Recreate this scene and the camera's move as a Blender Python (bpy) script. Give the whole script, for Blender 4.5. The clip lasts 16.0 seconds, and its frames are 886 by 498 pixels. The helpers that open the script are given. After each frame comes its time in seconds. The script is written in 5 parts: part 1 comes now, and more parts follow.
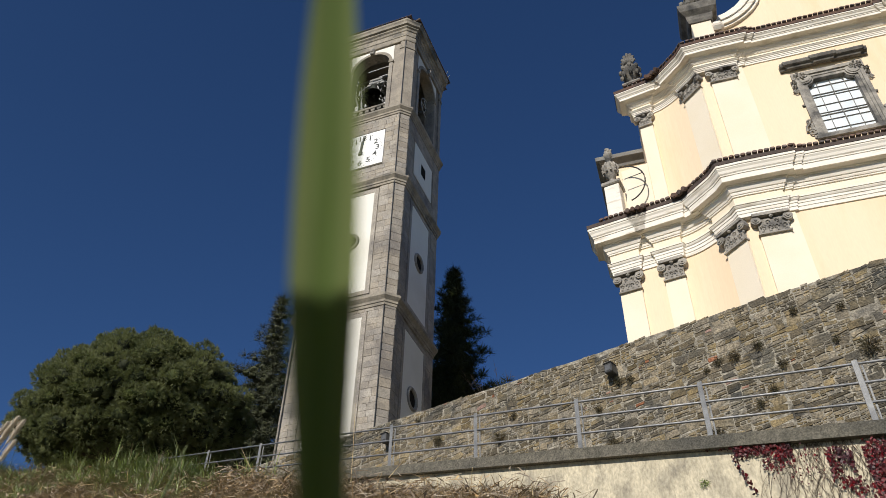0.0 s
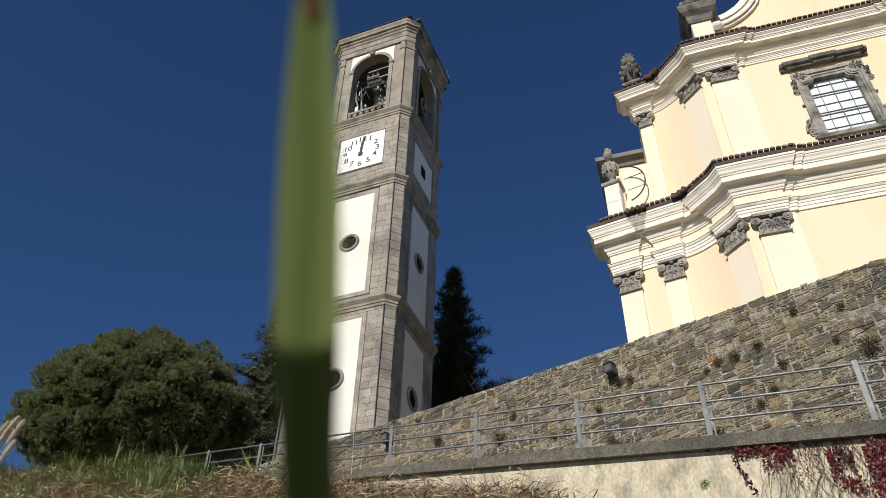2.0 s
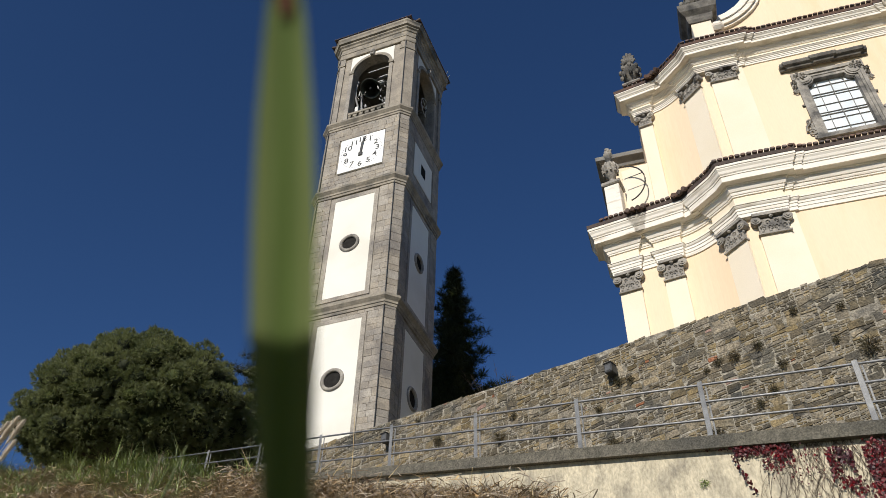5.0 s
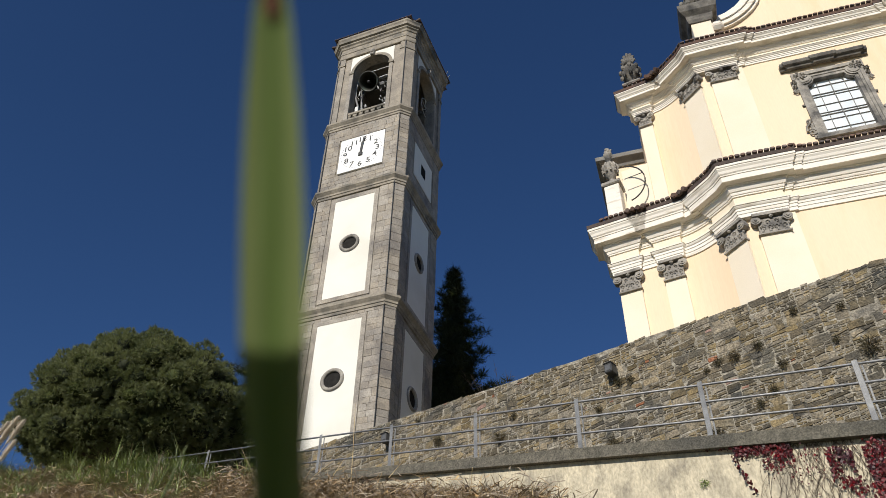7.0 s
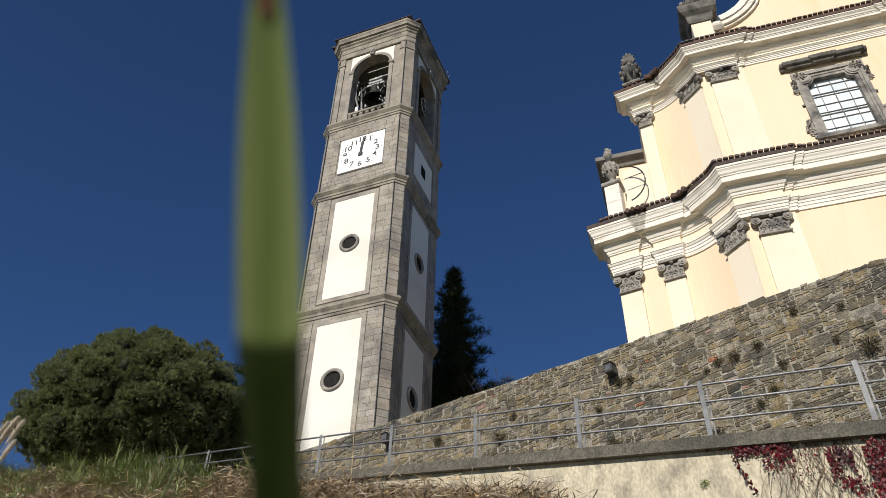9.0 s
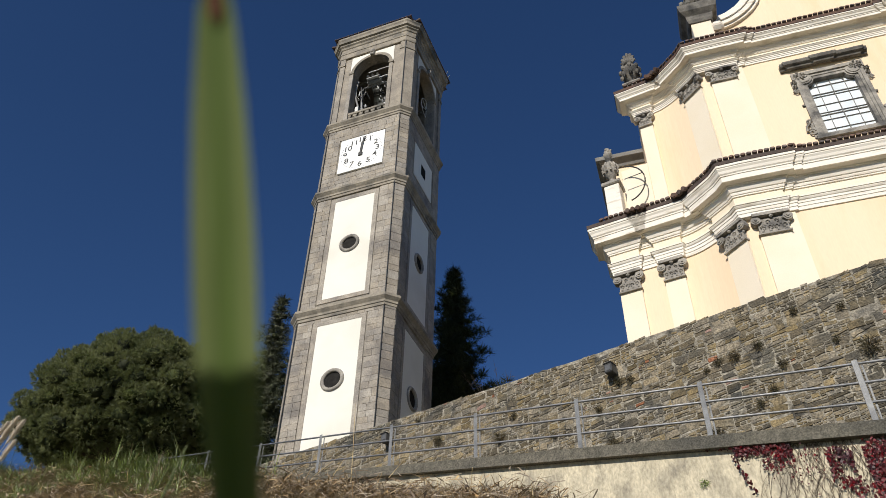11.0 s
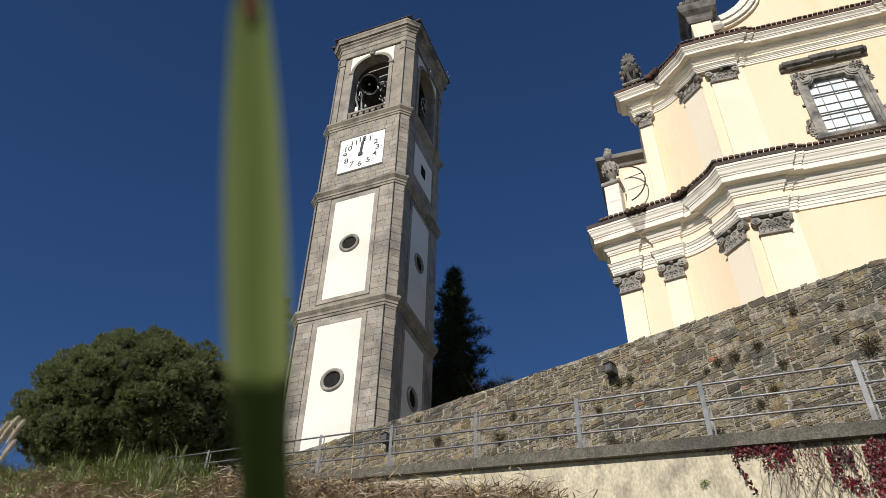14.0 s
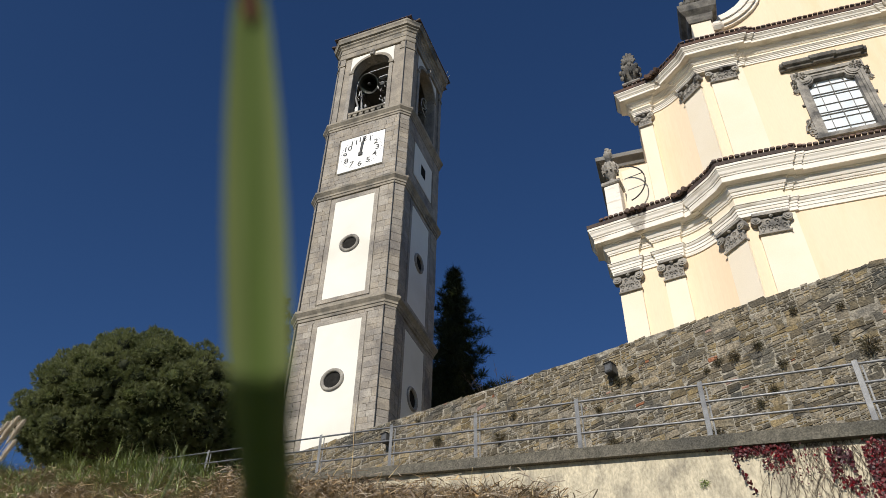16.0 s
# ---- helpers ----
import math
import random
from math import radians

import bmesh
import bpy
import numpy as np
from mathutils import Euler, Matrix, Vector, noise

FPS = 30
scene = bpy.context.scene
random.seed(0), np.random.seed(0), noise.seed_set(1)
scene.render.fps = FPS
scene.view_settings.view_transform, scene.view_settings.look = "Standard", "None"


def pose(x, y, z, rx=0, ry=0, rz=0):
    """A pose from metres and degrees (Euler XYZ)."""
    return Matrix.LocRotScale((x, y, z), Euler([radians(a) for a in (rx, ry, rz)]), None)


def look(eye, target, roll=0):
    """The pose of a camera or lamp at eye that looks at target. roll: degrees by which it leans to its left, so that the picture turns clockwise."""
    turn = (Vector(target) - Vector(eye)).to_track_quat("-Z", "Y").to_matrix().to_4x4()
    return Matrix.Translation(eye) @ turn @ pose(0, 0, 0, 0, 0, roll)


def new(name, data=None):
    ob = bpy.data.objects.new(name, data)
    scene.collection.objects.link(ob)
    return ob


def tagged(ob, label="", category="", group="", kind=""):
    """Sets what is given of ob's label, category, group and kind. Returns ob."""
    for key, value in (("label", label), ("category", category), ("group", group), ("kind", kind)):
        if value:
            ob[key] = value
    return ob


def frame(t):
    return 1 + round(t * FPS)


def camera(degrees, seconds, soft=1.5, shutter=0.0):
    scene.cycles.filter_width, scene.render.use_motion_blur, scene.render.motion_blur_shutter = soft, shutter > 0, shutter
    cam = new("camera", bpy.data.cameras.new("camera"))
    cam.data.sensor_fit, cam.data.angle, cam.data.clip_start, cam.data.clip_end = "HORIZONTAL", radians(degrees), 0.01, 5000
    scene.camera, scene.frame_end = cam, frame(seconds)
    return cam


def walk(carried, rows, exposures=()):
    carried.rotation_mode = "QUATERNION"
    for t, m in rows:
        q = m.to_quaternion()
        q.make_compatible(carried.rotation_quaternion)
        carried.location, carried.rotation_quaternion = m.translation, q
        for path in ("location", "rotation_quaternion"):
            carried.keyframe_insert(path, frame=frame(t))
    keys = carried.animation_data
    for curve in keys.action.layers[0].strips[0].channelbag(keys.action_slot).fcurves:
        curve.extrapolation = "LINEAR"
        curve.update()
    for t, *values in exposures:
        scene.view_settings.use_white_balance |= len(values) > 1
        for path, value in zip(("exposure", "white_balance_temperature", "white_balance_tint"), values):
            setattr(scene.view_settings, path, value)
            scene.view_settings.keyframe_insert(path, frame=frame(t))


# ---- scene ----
cam = camera(56.88, 16.0, soft=0.75)
EYE = Vector((0, 0, 0))
PITCH, ROLL = radians(41.248), 1.395
CAM_POSE = look(EYE, (0, math.cos(PITCH), math.sin(PITCH)), ROLL)
walk(cam, [(0, CAM_POSE), (16, CAM_POSE)])
cam.data.dof.use_dof = True
cam.data.dof.focus_distance = 20
cam.data.dof.aperture_fstop = 4.0

# ---- world and sun ----
SUN_TO = Vector((-0.37, -0.81, 0.46)).normalized()
world = bpy.data.worlds.new("sky")
scene.world = world
world.use_nodes = True
wn = world.node_tree.nodes
sky = wn.new("ShaderNodeTexSky")
sky.sky_type = "NISHITA"
sky.sun_disc = False
sky.sun_elevation = math.asin(SUN_TO.z)
sky.sun_rotation = math.atan2(SUN_TO.x, SUN_TO.y)
sky.altitude = 900
sky.air_density = 0.86
sky.dust_density = 0.0
sky.ozone_density = 4.5
deep = wn.new("ShaderNodeHueSaturation")
deep.inputs["Saturation"].default_value = 1.12
deep.inputs["Hue"].default_value = 0.506
world.node_tree.links.new(sky.outputs[0], deep.inputs["Color"])
world.node_tree.links.new(deep.outputs[0], wn["Background"].inputs[0])
wn["Background"].inputs[1].default_value = 0.0815
sun = new("sun", bpy.data.lights.new("sun", "SUN"))
sun.data.energy = 4.6
sun.data.angle = radians(0.53)
sun.data.color = (1.0, 0.945, 0.85)
sun.matrix_world = look(SUN_TO * 200, (0, 0, 0))
scene.view_settings.exposure = 0.0


# ---- materials ----
def mat(name, c1, c2, scale=3.0, rough=0.8, metal=0.0, fine=40.0, bump=0.3, rnd=0.0, sat=0.33, c3=None, s3=0.4, stretch=(1, 1, 1), island=False, dist=0.01, k3=(0.5, 0.68), spec=0.5, tone=0.2):
    """Two colours mixed by a noise of the given scale (per metre), fine grain in tone and relief, stains of c3 at scale
    s3 (in the mortar, painted crevices), and a random tone by object or island.
    """
    m = bpy.data.materials.new(name)
    m.use_nodes = True
    nt = m.node_tree
    L = nt.links.new
    bsdf = nt.nodes["Principled BSDF"]
    bsdf.inputs["Roughness"].default_value = rough
    bsdf.inputs["Metallic"].default_value = metal
    bsdf.inputs["Specular IOR Level"].default_value = spec
    geo = nt.nodes.new("ShaderNodeNewGeometry")
    mp = nt.nodes.new("ShaderNodeMapping")
    mp.inputs["Scale"].default_value = stretch
    L(geo.outputs["Position"], mp.inputs["Vector"])

    def noise_node(sc, detail=4):
        n = nt.nodes.new("ShaderNodeTexNoise")
        n.inputs["Scale"].default_value = sc
        n.inputs["Detail"].default_value = detail
        L(mp.outputs[0], n.inputs["Vector"])
        return n

    def mix(fac, a, b, mode="MIX"):
        x = nt.nodes.new("ShaderNodeMix")
        x.data_type = "RGBA"
        x.blend_type = mode
        for sock, val in ((x.inputs[0], fac), (x.inputs[6], a), (x.inputs[7], b)):
            if hasattr(val, "is_linked"):
                L(val, sock)
            elif isinstance(val, (int, float)):
                sock.default_value = val
            else:
                sock.default_value = (*val, 1)
        return x.outputs[2]

    def ramp(src, a, b, lo=0.0, hi=1.0):
        r = nt.nodes.new("ShaderNodeMapRange")
        r.inputs["From Min"].default_value, r.inputs["From Max"].default_value = a, b
        r.inputs["To Min"].default_value, r.inputs["To Max"].default_value = lo, hi
        L(src, r.inputs["Value"])
        return r.outputs[0]
    n1 = noise_node(scale)
    n2 = noise_node(fine, 3)
    col = mix(ramp(n1.outputs["Fac"], 0.35, 0.65), c1, c2)
    if c3:
        n3 = noise_node(s3, 6)
        col = mix(ramp(n3.outputs["Fac"], *k3), col, c3)
    grain = nt.nodes.new("ShaderNodeCombineColor")
    g = ramp(n2.outputs["Fac"], 0.25, 0.75, 1 - tone, 1 + tone)
    for i in range(3):
        L(g, grain.inputs[i])
    col = mix(1.0, col, grain.outputs[0], "MULTIPLY")
    if rnd:
        if island:
            src = geo.outputs["Random Per Island"]
        else:
            oi = nt.nodes.new("ShaderNodeObjectInfo")
            src = oi.outputs["Random"]
        hv = nt.nodes.new("ShaderNodeHueSaturation")
        L(col, hv.inputs["Color"])
        L(ramp(src, 0, 1, 1 - rnd, 1 + rnd), hv.inputs["Value"])
        wrap = nt.nodes.new("ShaderNodeMath")
        wrap.operation = "PINGPONG"
        wrap.inputs[1].default_value = 0.07
        L(src, wrap.inputs[0])
        L(ramp(wrap.outputs[0], 0, 0.07, 1 - sat, 1 + sat), hv.inputs["Saturation"])
        col = hv.outputs[0]
    L(col, bsdf.inputs["Base Color"])
    if bump:
        bp = nt.nodes.new("ShaderNodeBump")
        bp.inputs["Strength"].default_value = bump
        bp.inputs["Distance"].default_value = dist
        L(n2.outputs["Fac"], bp.inputs["Height"])
        L(bp.outputs[0], bsdf.inputs["Normal"])
    return m


M_TOWER = mat("tower_sandstone", (0.255, 0.226, 0.19), (0.345, 0.305, 0.252), 1.6, 0.9, fine=14, bump=0.7, tone=0.28, rnd=0.11, sat=0.18, c3=(0.18, 0.162, 0.145), s3=0.7, dist=0.02)
M_TOWERJ = mat("tower_ashlar", (0.255, 0.226, 0.19), (0.345, 0.305, 0.252), 1.6, 0.9, fine=14, bump=0.7, tone=0.28, rnd=0.11, sat=0.18, island=True, c3=(0.18, 0.162, 0.145), s3=0.7, dist=0.02)
M_TOWERDARK = mat("tower_joint", (0.20, 0.18, 0.15), (0.26, 0.235, 0.195), 1.5, 0.95, fine=20, bump=0.4)
M_CORNICE = mat("weathered_cornice_stone", (0.22, 0.195, 0.16), (0.33, 0.29, 0.23), 1.6, 0.9, fine=10, bump=0.5, c3=(0.10, 0.095, 0.085), s3=0.9, dist=0.02)
M_WHITE = mat("white_render", (0.74, 0.715, 0.645), (0.77, 0.745, 0.675), 0.6, 0.9, fine=30, bump=0.1, tone=0.03, c3=(0.69, 0.66, 0.58), s3=0.35)
M_CLOCK = mat("clock_enamel", (0.82, 0.82, 0.80), (0.84, 0.84, 0.82), 1, 0.5, fine=8, bump=0.0)
M_BLACK = mat("black_iron", (0.02, 0.02, 0.022), (0.035, 0.035, 0.035), 5, 0.6, fine=30, bump=0.1)
M_YELLOW = mat("cream_render", (0.82, 0.663, 0.478), (0.80, 0.628, 0.433), 0.5, 0.92, fine=25, bump=0.1, tone=0.035, c3=(0.76, 0.575, 0.36), s3=0.9, stretch=(1, 1, 0.14), k3=(0.54, 0.78))
M_PILASTER = mat("pale_cream_stucco", (0.80, 0.71, 0.57), (0.78, 0.68, 0.52), 0.7, 0.9, fine=25, bump=0.1, tone=0.03)
M_MOULD = mat("white_stucco", (0.80, 0.75, 0.67), (0.76, 0.70, 0.61), 1.4, 0.85, fine=20, bump=0.15, tone=0.06, c3=(0.50, 0.435, 0.35), s3=0.9, stretch=(1, 1, 6), k3=(0.55, 0.75))
M_GREYSTONE = mat("grey_carved_stone", (0.24, 0.22, 0.195), (0.36, 0.33, 0.285), 2.2, 0.9, fine=16, bump=0.6, c3=(0.09, 0.085, 0.08), s3=1.5, dist=0.03)
M_DARKSTONE = mat("dark_carved_stone", (0.11, 0.10, 0.09), (0.20, 0.185, 0.16), 2.5, 0.92, fine=16, bump=0.6, c3=(0.05, 0.048, 0.045), s3=1.5, dist=0.03)
M_TILE = mat("terracotta_tile", (0.085, 0.06, 0.05), (0.15, 0.095, 0.075), 2, 0.9, fine=20, bump=0.4, rnd=0.35, c3=(0.07, 0.055, 0.05), s3=2.0)
M_TILEJ = mat("terracotta_roof", (0.085, 0.06, 0.05), (0.15, 0.095, 0.075), 2, 0.9, fine=20, bump=0.4, rnd=0.35, island=True, c3=(0.07, 0.055, 0.05), s3=2.0)
M_YOKE = mat("headstock_steel", (0.22, 0.22, 0.22), (0.32, 0.32, 0.31), 5, 0.5, metal=0.3, fine=30, bump=0.1)
M_BRONZE = mat("bell_bronze", (0.022, 0.022, 0.02), (0.045, 0.045, 0.038), 3, 0.5, metal=0.3, fine=30, bump=0.15, c3=(0.06, 0.078, 0.066), s3=2, spec=0.3)
M_STEEL = mat("galvanised_steel", (0.17, 0.172, 0.178), (0.24, 0.243, 0.25), 6, 0.5, metal=0.45, fine=60, bump=0.06, c3=(0.30, 0.30, 0.31), s3=2.5)
M_STEELLIGHT = mat("pale_steel", (0.62, 0.62, 0.60), (0.70, 0.70, 0.68), 6, 0.4, metal=0.3, fine=60, bump=0.05)
M_POST = mat("galvanised_post", (0.21, 0.21, 0.208), (0.28, 0.28, 0.275), 6, 0.45, metal=0.3, fine=60, bump=0.05, c3=(0.17, 0.17, 0.17), s3=4)
M_UNLIT = mat("painted_unlit_inside", (0.022, 0.021, 0.02), (0.034, 0.032, 0.03), 5, 1.0, fine=30, bump=0, spec=0.0)
M_IRON = mat("belfry_iron", (0.10, 0.10, 0.10), (0.17, 0.17, 0.17), 5, 0.5, metal=0.5, fine=30, bump=0.1)
M_RUBBLE = mat("rubble_stone", (0.122, 0.101, 0.068), (0.212, 0.170, 0.108), 5.0, 0.95, fine=24, bump=1.0, rnd=0.52, tone=0.55, island=True, c3=(0.07, 0.068, 0.058), s3=0.9, dist=0.03)
M_RUBBLEP = mat("rubble_stone_piece", (0.122, 0.101, 0.068), (0.212, 0.170, 0.108), 5.0, 0.95, fine=24, bump=1.0, rnd=0.52, tone=0.55, c3=(0.07, 0.068, 0.058), s3=0.9, dist=0.03)
M_BRICKBIT = mat("brick_fragment", (0.20, 0.095, 0.06), (0.27, 0.145, 0.095), 6, 0.95, fine=24, bump=0.8, rnd=0.4, tone=0.4, island=True, dist=0.02)
# c3 paints the shade of deep crevices into the mortar's colour
M_MORTAR = mat("lime_mortar", (0.18, 0.16, 0.125), (0.36, 0.325, 0.26), 7, 0.95, fine=30, bump=0.9, tone=0.45, c3=(0.055, 0.05, 0.04), s3=2.6, k3=(0.53, 0.66), dist=0.03)
M_CONCRETE = mat("concrete_coping", (0.088, 0.081, 0.063), (0.14, 0.126, 0.098), 9, 0.95, fine=34, bump=1.0, tone=0.55, c3=(0.07, 0.066, 0.055), s3=1.2, dist=0.012)
M_PLASTER = mat("stained_plaster", (0.58, 0.51, 0.37), (0.46, 0.405, 0.295), 5.5, 0.93, fine=22, bump=0.9, tone=0.3, c3=(0.27, 0.24, 0.185), s3=2.2, stretch=(1, 1, 0.55), dist=0.02, k3=(0.53, 0.70))
M_ASPHALT = mat("asphalt", (0.05, 0.05, 0.05), (0.065, 0.063, 0.06), 2, 0.95, fine=60, bump=0.5)
M_SOIL = mat("dry_soil_and_grass", (0.11, 0.085, 0.05), (0.075, 0.08, 0.03), 0.8, 1.0, fine=9, bump=1.0, c3=(0.16, 0.125, 0.07), s3=0.25, dist=0.05)
# the glass's pale base colour has the sky's reflection painted in
M_SKYGLASS = mat("glass_with_painted_sky", (0.70, 0.75, 0.78), (0.78, 0.82, 0.84), 1.5, 0.2, fine=4, bump=0.04, spec=0.8, tone=0.05)
M_LEAF = mat("side_blade_green", (0.27, 0.35, 0.12), (0.31, 0.39, 0.145), 40, 0.5, fine=300, bump=0.05, stretch=(1, 1, 0.1), dist=0.001)
M_RUST = mat("blade_dry_tip", (0.16, 0.05, 0.025), (0.09, 0.03, 0.018), 80, 0.8, fine=300, bump=0.05, dist=0.001)
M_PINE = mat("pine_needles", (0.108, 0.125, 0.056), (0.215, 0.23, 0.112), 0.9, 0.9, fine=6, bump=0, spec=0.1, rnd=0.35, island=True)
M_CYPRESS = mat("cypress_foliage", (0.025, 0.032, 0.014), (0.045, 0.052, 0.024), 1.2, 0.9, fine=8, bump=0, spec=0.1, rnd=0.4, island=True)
M_CEDAR = mat("cedar_foliage", (0.055, 0.062, 0.038), (0.10, 0.105, 0.065), 1.2, 0.9, fine=8, bump=0, spec=0.1, rnd=0.4, island=True)
M_BARK = mat("bark", (0.10, 0.075, 0.055), (0.06, 0.045, 0.035), 6, 0.95, fine=20, bump=0.9, dist=0.03)
M_GRASS = mat("green_grass", (0.16, 0.215, 0.07), (0.29, 0.325, 0.13), 1.5, 0.8, fine=15, bump=0, rnd=0.4, island=True)
M_STRAW = mat("dry_grass", (0.50, 0.405, 0.255), (0.24, 0.18, 0.105), 2.4, 0.85, fine=15, bump=0, rnd=0.45, island=True)
M_LITTER = mat("dead_bracken", (0.42, 0.32, 0.20), (0.16, 0.11, 0.07), 3.0, 0.9, fine=15, bump=0, rnd=0.5, island=True)
M_PLUME = mat("pampas_plume", (0.68, 0.60, 0.48), (0.56, 0.47, 0.35), 5, 0.9, fine=60, bump=0, rnd=0.25, island=True)
M_CREEPER = mat("red_creeper", (0.165, 0.014, 0.017), (0.05, 0.012, 0.016), 2.2, 0.55, fine=20, bump=0, rnd=0.75, island=True)
M_VINESTEM = mat("creeper_stem", (0.10, 0.07, 0.05), (0.06, 0.042, 0.03), 8, 0.9, fine=30, bump=0)
M_WEED = mat("wall_weed", (0.055, 0.05, 0.022), (0.10, 0.075, 0.038), 3, 0.85, fine=20, bump=0, rnd=0.4, island=True)
M_LENS = mat("dark_lens", (0.10, 0.10, 0.10), (0.13, 0.13, 0.13), 3, 0.15, fine=20, bump=0.0)
M_ARCHBLOCK = mat("arch_blocker_dark", (0.03, 0.025, 0.02), (0.045, 0.038, 0.03), 4, 0.9, fine=25, bump=0.3)
M_DARKBOX = mat("lamp_housing", (0.045, 0.045, 0.045), (0.06, 0.06, 0.06), 3, 0.5, fine=30, bump=0.05)
M_EAVE = mat("grey_eave_board", (0.16, 0.15, 0.14), (0.22, 0.21, 0.19), 2, 0.9, fine=20, bump=0.2)
# thin leaves let light through
def blade_material():
    """A grass blade in its own space: lengthwise veins, a duller midrib and yellower margins."""
    m = bpy.data.materials.new("blade_green")
    m.use_nodes = True
    nt = m.node_tree
    L = nt.links.new
    tc = nt.nodes.new("ShaderNodeTexCoord")
    mp = nt.nodes.new("ShaderNodeMapping")
    mp.inputs["Scale"].default_value = (1, 0.03, 0)
    L(tc.outputs["Object"], mp.inputs["Vector"])
    vein = nt.nodes.new("ShaderNodeTexNoise")
    vein.inputs["Scale"].default_value = 420
    vein.inputs["Detail"].default_value = 3
    L(mp.outputs[0], vein.inputs["Vector"])
    sep = nt.nodes.new("ShaderNodeSeparateXYZ")
    L(tc.outputs["Object"], sep.inputs[0])
    ab = nt.nodes.new("ShaderNodeMath")
    ab.operation = "ABSOLUTE"
    L(sep.outputs[0], ab.inputs[0])
    ramp = nt.nodes.new("ShaderNodeValToRGB")
    ramp.color_ramp.elements[0].position = 0.10
    ramp.color_ramp.elements[0].color = (0.15, 0.225, 0.062, 1)
    ramp.color_ramp.elements[1].position = 0.95
    ramp.color_ramp.elements[1].color = (0.31, 0.365, 0.155, 1)
    scl = nt.nodes.new("ShaderNodeMath")
    scl.operation = "MULTIPLY"
    scl.inputs[1].default_value = 72.0
    L(ab.outputs[0], scl.inputs[0])
    L(scl.outputs[0], ramp.inputs[0])
    rng_ = nt.nodes.new("ShaderNodeMapRange")
    rng_.inputs["From Min"].default_value, rng_.inputs["From Max"].default_value = 0.3, 0.7
    rng_.inputs["To Min"].default_value, rng_.inputs["To Max"].default_value = 0.78, 1.2
    L(vein.outputs["Fac"], rng_.inputs["Value"])
    hv = nt.nodes.new("ShaderNodeHueSaturation")
    L(rng_.outputs[0], hv.inputs["Value"])
    L(ramp.outputs[0], hv.inputs["Color"])
    b = nt.nodes["Principled BSDF"]
    b.inputs["Roughness"].default_value = 0.5
    b.inputs["Specular IOR Level"].default_value = 0.35
    L(hv.outputs[0], b.inputs["Base Color"])
    return m


def let_through(m, colour, share):
    b = m.node_tree.nodes["Principled BSDF"]
    tr = m.node_tree.nodes.new("ShaderNodeBsdfTranslucent")
    tr.inputs[0].default_value = (*colour, 1)
    mx = m.node_tree.nodes.new("ShaderNodeMixShader")
    mx.inputs[0].default_value = share
    m.node_tree.links.new(b.outputs[0], mx.inputs[1])
    m.node_tree.links.new(tr.outputs[0], mx.inputs[2])
    m.node_tree.links.new(mx.outputs[0], m.node_tree.nodes["Material Output"].inputs[0])


M_BLADE = blade_material()
let_through(M_BLADE, (0.30, 0.42, 0.10), 0.10)
let_through(M_PINE, (0.22, 0.25, 0.09), 0.3)
let_through(M_LEAF, (0.30, 0.42, 0.10), 0.15)


# ---- mesh helpers ----
def thing(name, m, label, category, group="", kind=""):
    ob = new(name)
    ob.matrix_world = m
    return tagged(ob, label, category, group, kind)


def finish(bm, name, material, smooth=False):
    me = bpy.data.meshes.new(name)
    bmesh.ops.recalc_face_normals(bm, faces=bm.faces)
    bm.to_mesh(me)
    bm.free()
    for mt in (material if isinstance(material, (list, tuple)) else [material]):
        me.materials.append(mt)
    if smooth:
        for p in me.polygons:
            p.use_smooth = True
    return me


def part(name, bm, material, parent, label="", smooth=False, m=None):
    ob = new(name, finish(bm, name, material, smooth))
    ob.parent = parent
    if m is not None:
        ob.matrix_basis = m
    return tagged(ob, label)


def solo(name, bm, material, label, category, group="", kind="", smooth=False, m=None):
    ob = new(name, finish(bm, name, material, smooth))
    if m is not None:
        ob.matrix_basis = m
    return tagged(ob, label, category, group, kind)


def raw(name, verts, faces, material, parent=None, smooth=False):
    me = bpy.data.meshes.new(name)
    me.from_pydata(verts, [], faces)
    me.materials.append(material)
    if smooth:
        for p in me.polygons:
            p.use_smooth = True
    ob = new(name, me)
    ob.parent = parent
    return ob


def box(bm, x0, x1, y0, y1, z0, z1, bevel=0.0):
    r = bmesh.ops.create_cube(bm, size=1.0, matrix=Matrix.LocRotScale(((x0 + x1) / 2, (y0 + y1) / 2, (z0 + z1) / 2), None, (x1 - x0, y1 - y0, z1 - z0)))
    if bevel:
        es = list({e for v in r["verts"] for e in v.link_edges})
        bmesh.ops.bevel(bm, geom=es, offset=bevel, segments=1, affect="EDGES")
    return bm


def B(*a, **k):
    return box(bmesh.new(), *a, **k)


def prism(bm, pts, z0, z1):
    """A solid over the plan polygon pts."""
    lo = [bm.verts.new((x, y, z0)) for x, y in pts]
    hi = [bm.verts.new((x, y, z1)) for x, y in pts]
    n = len(pts)
    bm.faces.new(lo)
    bm.faces.new(hi)
    for i in range(n):
        bm.faces.new((lo[i], lo[(i + 1) % n], hi[(i + 1) % n], hi[i]))
    return bm


